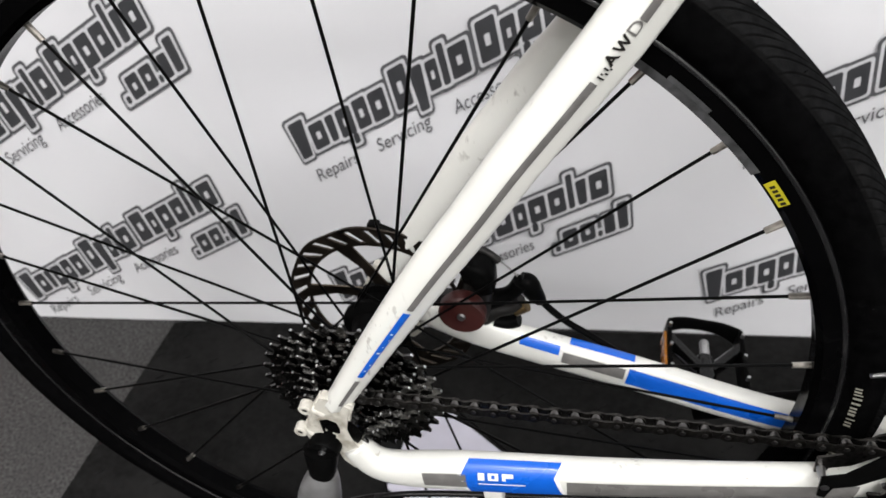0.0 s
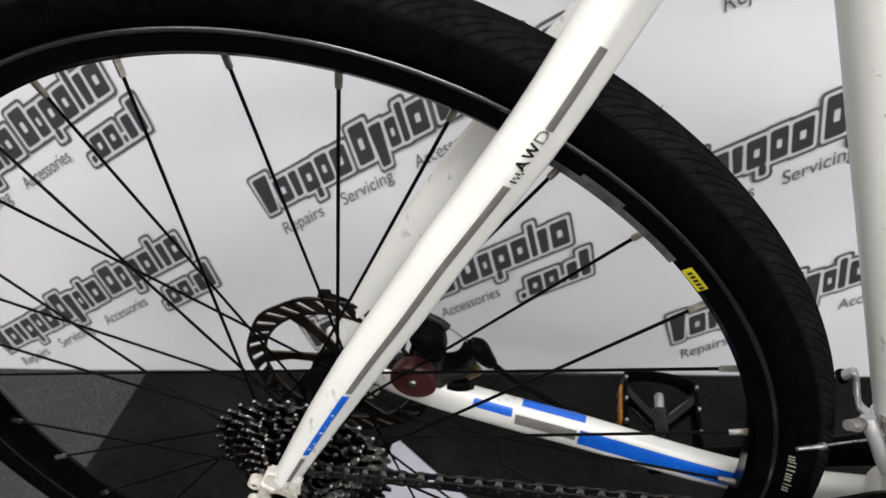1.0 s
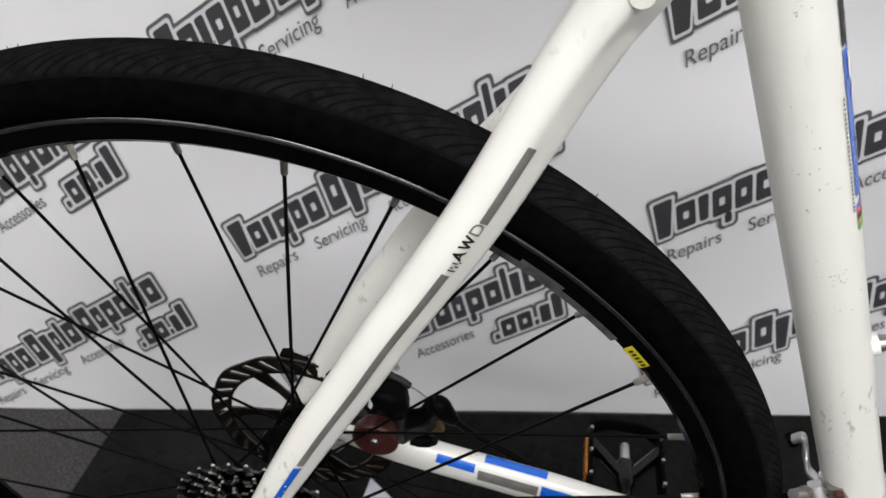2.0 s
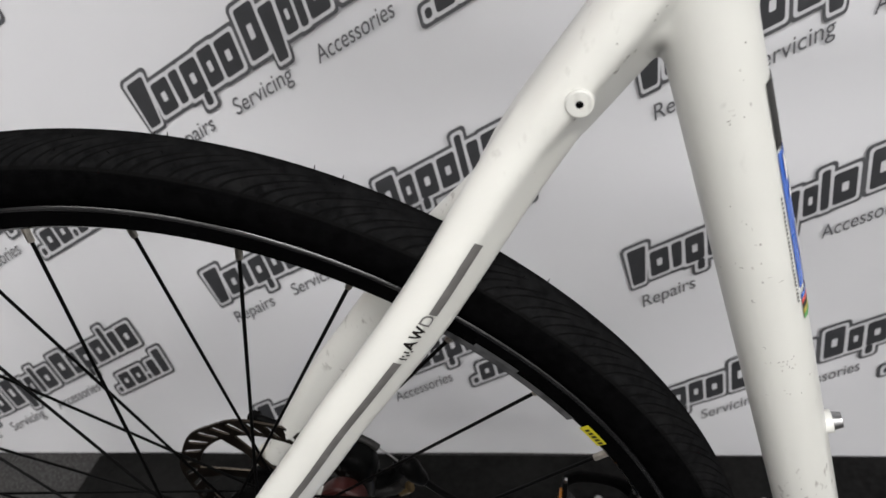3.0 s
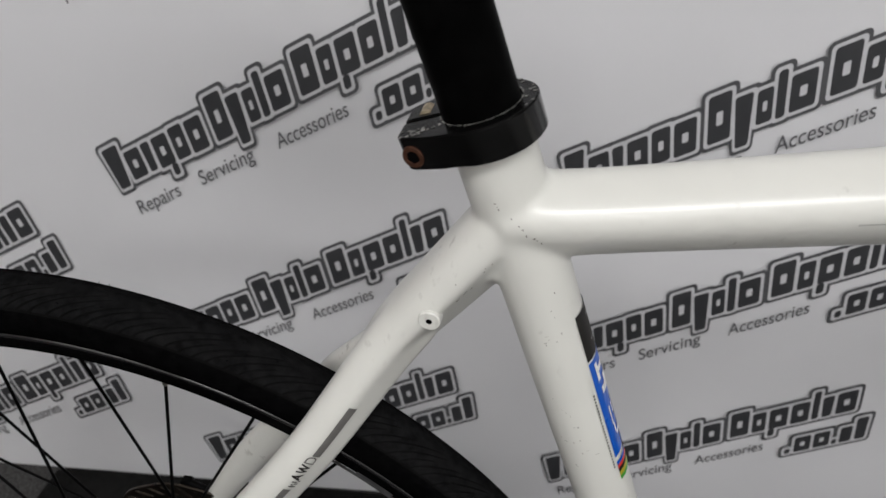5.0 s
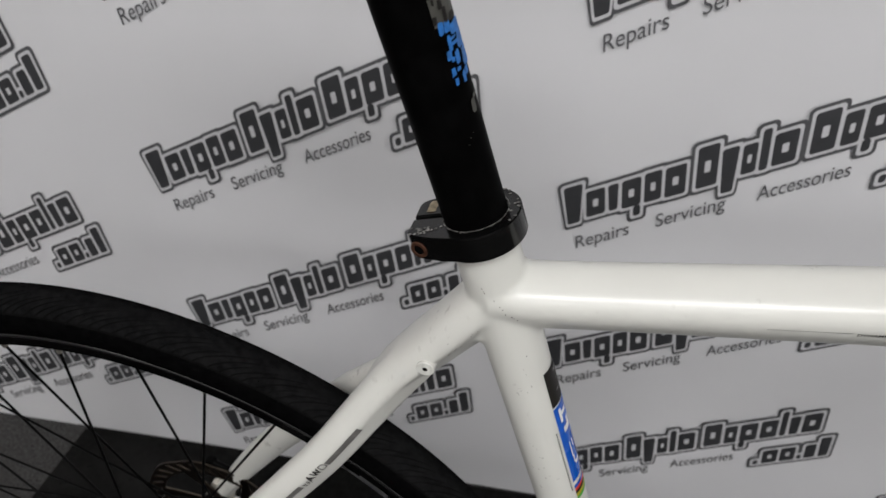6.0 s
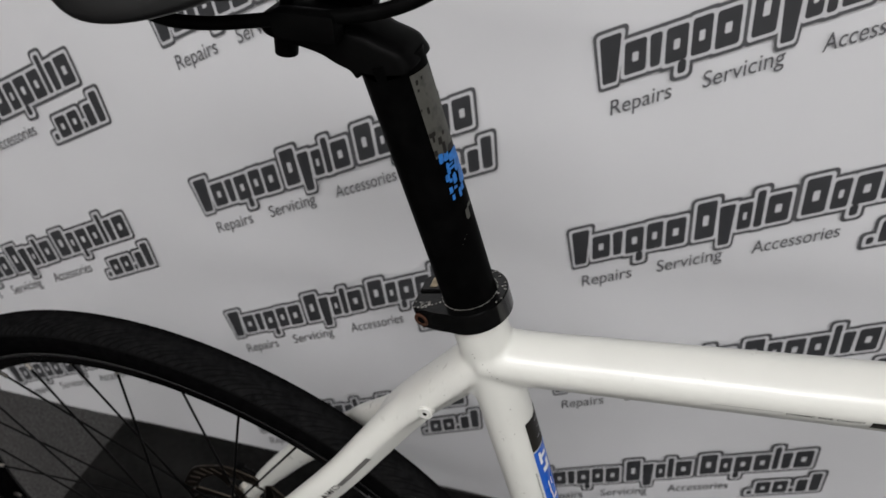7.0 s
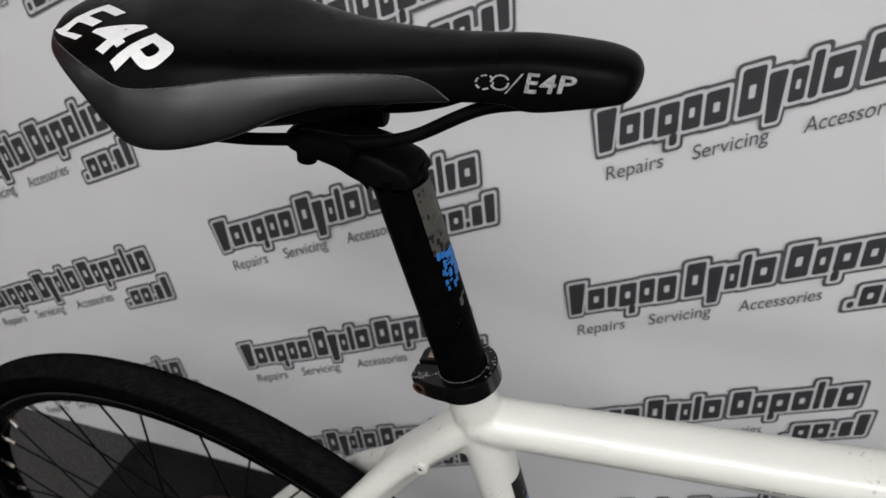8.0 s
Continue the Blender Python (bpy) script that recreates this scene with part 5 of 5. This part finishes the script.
def chain():
    """The upper run: outer and inner link plates, rollers and pins, each link an object of its own."""
    a, b = Vector((0.006, -0.0530, 0.3655)), Vector((0.470, -0.0450, 0.3525))
    way = (b - a).normalized()
    pitch = 0.0127
    n = int((b - a).length / pitch)
    root_bm = bmesh.new()
    rod(root_bm, a + Vector((0, -0.003, 0)), a + Vector((0, 0.003, 0)), 0.0018, segs=10)
    root = part("chain", root_bm, CHAIN, bike, "oily grey bicycle chain")

    def link(wide):
        bm = bmesh.new()
        pts = []
        for cx, a0 in ((pitch, -90), (0.0, 90)):
            for k in range(7):
                p = radians(a0 + 30 * k)
                pts.append((cx + 0.0042 * math.cos(p), 0.0042 * math.sin(p)))
        waist = list(pts)
        waist.insert(7, (pitch / 2, 0.0029))
        waist.append((pitch / 2, -0.0029))
        for y in (wide, -wide):
            plate(bm, waist, y - 0.0005, y + 0.0005)
        return bm

    first = {}
    turn = way.to_track_quat("X", "Z").to_matrix().to_4x4()
    for k in range(n):
        place = Matrix.Translation(a + way * pitch * k) @ turn
        kind = "outer" if k % 2 else "inner"
        if kind not in first:
            first[kind] = part(kind + "_link", link(0.0030 if kind == "outer" else 0.0021), CHAIN, root)
            first[kind].matrix_world = place
        else:
            share(kind + "_link", first[kind], place, root)
        if "roller" not in first:
            bm = bmesh.new()
            rod(bm, (0, -0.0016, 0), (0, 0.0016, 0), 0.0038, segs=12)
            rod(bm, (0, -0.0040, 0), (0, 0.0040, 0), 0.0017, segs=10)
            first["roller"] = part("roller", bm, CHAIN_PIN, root)
            first["roller"].matrix_world = place
        else:
            share("roller", first["roller"], place, root)


chain()


def rear_derailleur():
    bm = bmesh.new()
    lathe(bm, [(0.001, -0.006), (0.0105, -0.006), (0.0115, -0.004), (0.0115, 0.012), (0.001, 0.013)], 32, (-0.0110, -0.070, 0.3280))
    d = part("rear_derailleur", bm, BLACK, bike, "black and silver rear derailleur below the dropout")
    bm = bmesh.new()
    rod(bm, (-0.0110, -0.0790, 0.3280), (-0.0110, -0.0755, 0.3280), 0.0035, segs=6)
    part("pivot_bolt", bm, STEEL, d)
    bm = bmesh.new()
    sweep(bm, smooth_path([(-0.0120, -0.074, 0.3300, 0.0125, 0.009), (-0.0140, -0.076, 0.3160, 0.0105, 0.0095), (-0.0165, -0.077, 0.3040, 0.0088, 0.009)], 6), segs=20, square=2.4)
    part("knuckle", bm, BLACK, d)
    bm = bmesh.new()
    sweep(bm, smooth_path([(-0.0160, -0.077, 0.3060, 0.0100, 0.009), (-0.0195, -0.079, 0.2940, 0.0135, 0.010), (-0.0255, -0.080, 0.2760, 0.0160, 0.010), (-0.0320, -0.081, 0.2560, 0.0150, 0.010), (-0.0400, -0.081, 0.2360, 0.0120, 0.010)], 6), segs=24, square=2.6)
    part("link_body", bm, SILVER, d, "silver link body")
    bm = bmesh.new()
    sweep(bm, smooth_path([(-0.090, -0.066, 0.215, 0.0024, 0.0024), (-0.040, -0.066, 0.232, 0.0024, 0.0024), (0.010, -0.062, 0.252, 0.0024, 0.0024), (0.070, -0.058, 0.263, 0.0024, 0.0024), (0.200, -0.050, 0.270, 0.0024, 0.0024), (0.340, -0.038, 0.265, 0.0024, 0.0024)], 10), segs=10)
    part("cable_housing", bm, BLACK_GLOSS, d)
    bm = bmesh.new()
    box(bm, 0.094, 0.108, -0.063, -0.052, 0.262, 0.286, bevel=0.002)
    part("cable_stop", bm, WHITE, frame_body)


rear_derailleur()


def brake_caliper():
    bm = bmesh.new()
    sweep(bm, smooth_path([(0.0777, 0.062, 0.3847, 0.0085, 0.012), (0.0784, 0.062, 0.3712, 0.0105, 0.015), (0.0757, 0.062, 0.3528, 0.0125, 0.017), (0.0721, 0.062, 0.3335, 0.0120, 0.015)], 6), segs=24, square=3.0)
    c = part("brake_caliper", bm, GREY_ALLOY, bike, "grimy black disc brake caliper with a dark red knob")
    bm = bmesh.new()
    lathe(bm, [(0.0001, -0.004), (0.0165, -0.004), (0.0180, -0.0026), (0.0180, 0.005), (0.0150, 0.010), (0.0001, 0.010)], 36, (0.0690, 0.036, 0.3565))
    part("adjuster_knob", bm, RED_KNOB, c, "dark red pad adjuster knob")
    bm = bmesh.new()
    lathe(bm, [(0.0001, -0.0058), (0.0026, -0.0058), (0.0034, -0.004)], 16, (0.0690, 0.036, 0.3565))
    part("knob_bolt", bm, STEEL, c)
    bm = bmesh.new()
    sweep(bm, smooth_path([(0.0732, 0.056, 0.3852, 0.0100, 0.012), (0.0821, 0.054, 0.3857, 0.0110, 0.013), (0.0851, 0.056, 0.3695, 0.0080, 0.012)], 6), segs=20, square=3.4)
    part("actuator_cover", bm, BLACK, c)
    bm = bmesh.new()
    sweep(bm, smooth_path([(0.0743, 0.062, 0.4050, 0.0026, 0.0026), (0.0827, 0.062, 0.3981, 0.0030, 0.0030), (0.0899, 0.062, 0.3929, 0.0031, 0.0031), (0.0953, 0.062, 0.3872, 0.0030, 0.0030)], 6), segs=14)
    part("lever_arm", bm, GREY_ALLOY, c, "worn metal cable guide")
    bm = bmesh.new()
    sweep(bm, smooth_path([(0.0951, 0.062, 0.3879, 0.0007, 0.0007), (0.1016, 0.062, 0.3813, 0.0007, 0.0007), (0.1080, 0.062, 0.3727, 0.0007, 0.0007)], 6), segs=8)
    part("brake_cable", bm, STEEL, c)
    bm = bmesh.new()
    sweep(bm, smooth_path([(0.0825, 0.062, 0.3461, 0.0075, 0.008), (0.0947, 0.062, 0.3501, 0.0058, 0.007), (0.1033, 0.062, 0.3569, 0.0055, 0.006), (0.1104, 0.062, 0.3664, 0.0068, 0.007)], 6), segs=16, square=2.8)
    part("cable_arm", bm, BLACK, c)
    bm = bmesh.new()
    sweep(bm, smooth_path([(0.0779, 0.062, 0.3308, 0.0100, 0.010), (0.0907, 0.062, 0.3373, 0.0060, 0.008), (0.1013, 0.062, 0.3403, 0.0050, 0.007), (0.1092, 0.062, 0.3472, 0.0042, 0.006)], 6), segs=16, square=2.6)
    part("lower_arm", bm, GREY_ALLOY, c)
    bm = bmesh.new()
    sweep(bm, smooth_path([(0.0864, 0.062, 0.3239, 0.0060, 0.008), (0.0955, 0.062, 0.3225, 0.0065, 0.008), (0.1062, 0.062, 0.3257, 0.0050, 0.006)], 6), segs=16, square=2.6)
    part("mount_arm", bm, BLACK, c)
    bm = bmesh.new()
    rod(bm, (0.1044, 0.060, 0.3373), (0.1138, 0.060, 0.3434), 0.0046, segs=16)
    part("anchor_bolt", bm, BRASS, c, "tarnished brass anchor bolt")
    bm = bmesh.new()
    sweep(bm, smooth_path([(0.1096, 0.064, 0.3683, 0.0055, 0.006), (0.1150, 0.064, 0.3638, 0.0080, 0.008), (0.1188, 0.064, 0.3551, 0.0072, 0.0075), (0.1233, 0.065, 0.3463, 0.0050, 0.0055), (0.1253, 0.065, 0.3433, 0.0034, 0.0034)], 6), segs=18)
    part("rubber_boot", bm, BLACK, c)
    bm = bmesh.new()
    sweep(bm, smooth_path([(0.1239, 0.065, 0.3453, 0.0028, 0.0028), (0.1327, 0.066, 0.3324, 0.0028, 0.0028), (0.1454, 0.067, 0.3185, 0.0028, 0.0028), (0.1644, 0.066, 0.3050, 0.0028, 0.0028), (0.205, 0.060, 0.279, 0.0026, 0.0026), (0.250, 0.054, 0.262, 0.0026, 0.0026), (0.380, 0.046, 0.245, 0.0026, 0.0026)], 10), segs=10)
    part("brake_housing", bm, BLACK, c)
    bm = bmesh.new()
    box(bm, 0.030, 0.078, 0.058, 0.068, 0.312, 0.352, bevel=0.004)
    part("mount_bracket", bm, GREY_ALLOY, c)
    bm = bmesh.new()
    box(bm, 0.000, 0.009, 0.057, 0.065, 0.4165, 0.4215, bevel=0.0015)
    sweep(bm, tube_point((0.006, 0.060, 0.419), (0.022, 0.060, 0.411), 5, 0.0032, 0.0032))
    part("pad_tab", bm, BLACK, c)


brake_caliper()


def crank_and_pedal():
    bm = bmesh.new()
    sweep(bm, smooth_path([(0.415, 0.072, 0.262, 0.017, 0.008), (0.360, 0.074, 0.244, 0.013, 0.007), (0.300, 0.076, 0.226, 0.0115, 0.007), (0.246, 0.077, 0.213, 0.0135, 0.008)], 8), segs=20, square=2.8)
    c = part("left_crank", bm, BLACK, bike, "black crank arm with a platform pedal")
    m = Matrix.Translation((0.2570, -0.012, 0.226)) @ Matrix.Rotation(radians(9), 4, "Y")
    bm = bmesh.new()
    sweep(bm, [tuple(m @ Vector((0, y, 0))) + (r, r) for y, r in ((0.080, 0.0050), (0.104, 0.0055), (0.110, 0.0085), (0.128, 0.0085), (0.134, 0.0060))], segs=20, side=(1, 0, 0))
    part("pedal_barrel", bm, BLACK_GLOSS, c)
    bm = bmesh.new()
    sweep(bm, [tuple(m @ Vector((0, y, 0.002))) + (r, r) for y, r in ((0.132, 0.0042), (0.149, 0.0042), (0.151, 0.0030))], segs=16, side=(1, 0, 0))
    part("axle_end", bm, SILVER, c, "dull silver axle end")
    for x in (-0.0315, 0.0315):
        bm = bmesh.new()
        box(bm, x - 0.0022, x + 0.0022, 0.098, 0.165, -0.010, 0.010, bevel=0.0018, m=m)
        part("cage_plate", bm, BLACK, c)
        for y in (0.108, 0.132, 0.156):
            bm = bmesh.new()
            rod(bm, m @ Vector((x, y, 0.010)), m @ Vector((x, y, 0.0145)), 0.0016, segs=8)
            part("grip_pin", bm, STEEL, c)
    bm = bmesh.new()
    sweep(bm, smooth_path([tuple(m @ Vector((x, 0.165 + bow, 0))) + (0.0022, h) for x, bow, h in ((-0.0315, 0, 0.010), (-0.018, 0.0065, 0.0075), (0, 0.008, 0.0065), (0.018, 0.0065, 0.0075), (0.0315, 0, 0.010))], 6), segs=12, square=4, side=m.to_3x3() @ Vector((0, 0, 1)))
    part("cage_end", bm, BLACK, c)
    for x0 in (-1, 1):
        bm = bmesh.new()
        sweep(bm, smooth_path([tuple(m @ Vector((x0 * 0.0315, 0.148, 0))) + (0.0090, 0.0050), tuple(m @ Vector((x0 * 0.020, 0.136, 0))) + (0.0075, 0.0050), tuple(m @ Vector((x0 * 0.004, 0.118, 0))) + (0.0070, 0.0050)], 5), segs=12, square=3)
        part("cage_web", bm, BLACK_GLOSS, c)
    bm = bmesh.new()
    box(bm, -0.0364, -0.0336, 0.110, 0.152, -0.0075, 0.0075, bevel=0.0015, m=m)
    part("reflector", bm, AMBER, c, "amber pedal reflector")


crank_and_pedal()


def front_derailleur():
    axis = (Vector(ST_TOP) - Vector(ST_LOW)).normalized()
    fwd = Vector((0, 1, 0)).cross(axis)
    c = Vector(ST_LOW) + axis * 0.104
    m = Matrix.Translation(c) @ Matrix((fwd, Vector((0, 1, 0)), axis)).transposed().to_4x4()
    bm = bmesh.new()
    lathe(bm, [(0.0168, -0.007), (0.0192, -0.007), (0.0198, -0.006), (0.0198, 0.006), (0.0192, 0.007), (0.0168, 0.007)], 48, closed=True)
    bmesh.ops.transform(bm, matrix=m @ Matrix.Rotation(radians(90), 4, "X"), verts=bm.verts)
    d = part("front_derailleur", bm, SILVER, bike, "silver front derailleur clamped to the seat tube")

    def strap(name, rows, material, square=3.0):
        b = bmesh.new()
        sweep(b, smooth_path(rows, 6), segs=16, square=square)
        return part(name, b, material, d)

    strap("clamp_hook", [(0.3575, 0.036, 0.3850, 0.0020, 0.0032), (0.3618, 0.034, 0.3905, 0.0020, 0.0032), (0.3635, 0.031, 0.3850, 0.0018, 0.0032), (0.3638, 0.025, 0.3790, 0.0018, 0.0032), (0.3650, 0.018, 0.3768, 0.0017, 0.0032), (0.3685, 0.011, 0.3772, 0.0017, 0.0024), (0.3737, 0.0080, 0.3777, 0.0016, 0.0024), (0.3804, 0.0065, 0.3762, 0.0017, 0.0024), (0.3881, 0.0065, 0.3707, 0.0018, 0.0024), (0.3967, 0.0085, 0.3600, 0.0018, 0.0024)], SILVER)
    b = bmesh.new()
    rod(b, (0.3560, 0.0380, 0.3850), (0.3588, 0.0378, 0.3785), 0.0034, segs=14)
    part("hook_pad", b, BLACK, d)
    strap("link_arm", [(0.3613, 0.000, 0.3905, 0.0040, 0.004), (0.3640, -0.003, 0.3835, 0.0044, 0.005), (0.3680, -0.007, 0.3745, 0.0042, 0.005), (0.3720, -0.011, 0.3660, 0.0048, 0.005), (0.3760, -0.014, 0.3580, 0.0045, 0.005)], SILVER)
    strap("inner_arm", [(0.3690, 0.001, 0.3830, 0.0022, 0.003), (0.3745, -0.004, 0.3705, 0.0022, 0.003), (0.3790, -0.010, 0.3600, 0.0022, 0.003)], STEEL)
    strap("screw_plate", [(0.3725, 0.000, 0.3930, 0.0050, 0.005), (0.3775, -0.001, 0.3830, 0.0075, 0.005), (0.3835, -0.001, 0.3700, 0.0095, 0.005)], DULL_ALLOY, 3.4)
    strap("lower_block", [(0.3725, -0.014, 0.3738, 0.0045, 0.005), (0.3865, -0.014, 0.3755, 0.0045, 0.005)], SILVER)
    for x, z in ((0.3730, 0.3904), (0.3773, 0.3791)):
        b = bmesh.new()
        lathe(b, [(0.0001, 0.0), (0.0012, 0.0), (0.0014, -0.0006), (0.0025, -0.0008), (0.0029, 0.0), (0.0029, 0.004)], 20, (x, -0.008, z))
        part("limit_screw", b, RUST, d)
    b = bmesh.new()
    rod(b, (0.3441, -0.0180, 0.4050), (0.3500, -0.0135, 0.3995), 0.0032, segs=18)
    part("clamp_bolt", b, STEEL, d)
    b = bmesh.new()
    rod(b, (0.3500, -0.0135, 0.3995), (0.3540, -0.0100, 0.3960), 0.0040, segs=18)
    part("washer", b, DULL_ALLOY, d)
    b = bmesh.new()
    rod(b, (0.3580, -0.0135, 0.3865), (0.3263, -0.0340, 0.4055), 0.0007, segs=8)
    part("cable_tail", b, STEEL, d)
    b = bmesh.new()
    rod(b, (0.3275, -0.0335, 0.4050), (0.3137, -0.0385, 0.4078), 0.0016, 0.0013, segs=10)
    rod(b, (0.3290, -0.0328, 0.4042), (0.3268, -0.0337, 0.4053), 0.0022, segs=10)
    part("cable_crimp", b, STEEL, d)
    for y in (-0.052, -0.038):
        b = bmesh.new()
        pts = [(0.3030, 0.3275), (0.3150, 0.3330), (0.3220, 0.3430), (0.3300, 0.3550), (0.3600, 0.3720), (0.4000, 0.3840), (0.4400, 0.3860), (0.4400, 0.3640), (0.3980, 0.3560), (0.3600, 0.3420), (0.3345, 0.3350), (0.3225, 0.3230), (0.3110, 0.3180), (0.3085, 0.3070), (0.3040, 0.3080)]
        plate(b, pts, y - 0.0008, y + 0.0008)
        part("cage_plate", b, BLACK if y < -0.05 else CHAIN, d)
    b = bmesh.new()
    rod(b, (0.3065, -0.0532, 0.3180), (0.3065, -0.0372, 0.3180), 0.0026, segs=10)
    part("cage_screw", b, STEEL, d)


front_derailleur()


def chainring():
    bm = bmesh.new()
    c = Vector((ST_LOW[0], -0.045, ST_LOW[2]))
    t = 42
    r = t * 0.0127 / (2 * math.pi)
    out = []
    for k in range(t):
        for f, rr in ((0.0, r - 0.0032), (0.22, r - 0.0030), (0.42, r + 0.0026), (0.58, r + 0.0026), (0.78, r - 0.0030)):
            a = 2 * math.pi * (k + f) / t
            out.append((c.x + rr * math.cos(a), c.z + rr * math.sin(a)))
    m = len(out)
    inner = [(c.x + 0.066 * math.cos(2 * math.pi * k / m), c.z + 0.066 * math.sin(2 * math.pi * k / m)) for k in range(m)]
    va = [[bm.verts.new((x, y, z)) for x, z in ring] for ring in (out, inner) for y in (c.y - 0.0012, c.y + 0.0012)]
    for a, b in ((0, 1), (1, 3), (3, 2), (2, 0)):
        for j in range(m):
            bm.faces.new((va[a][j], va[a][(j + 1) % m], va[b][(j + 1) % m], va[b][j]))
    ring = part("chainring", bm, COG, bike)
    for k in range(5):
        a = 2 * math.pi * k / 5 + 0.3
        b = bmesh.new()
        rod(b, c, c + Vector((0.070 * math.cos(a), 0, 0.070 * math.sin(a))), 0.0085, 0.006, segs=12)
        part("spider_arm", b, BLACK, ring)


chainring()


def card():
    bm = bmesh.new()
    pts = [(-0.048, 0.228), (0.010, 0.186), (0.078, 0.142), (0.030, 0.050), (-0.060, 0.080)]
    lo = [bm.verts.new((x, y, MAT_TOP)) for x, y in pts]
    hi = [bm.verts.new((x, y, MAT_TOP + 0.0012)) for x, y in pts]
    bm.faces.new(lo[::-1])
    bm.faces.new(hi)
    for j in range(len(pts)):
        bm.faces.new((lo[j], lo[(j + 1) % len(pts)], hi[(j + 1) % len(pts)], hi[j]))
    ob = finish("card_sheet", bm, PAPER)
    tagged(ob, "pale white card lying on the dark mat", "card")


card()

# the whole bicycle leans a little back about its axle
bike.matrix_world = Matrix.Translation(AXLE) @ Matrix.Rotation(radians(-2.62), 4, "Y") @ Matrix.Translation(-AXLE)
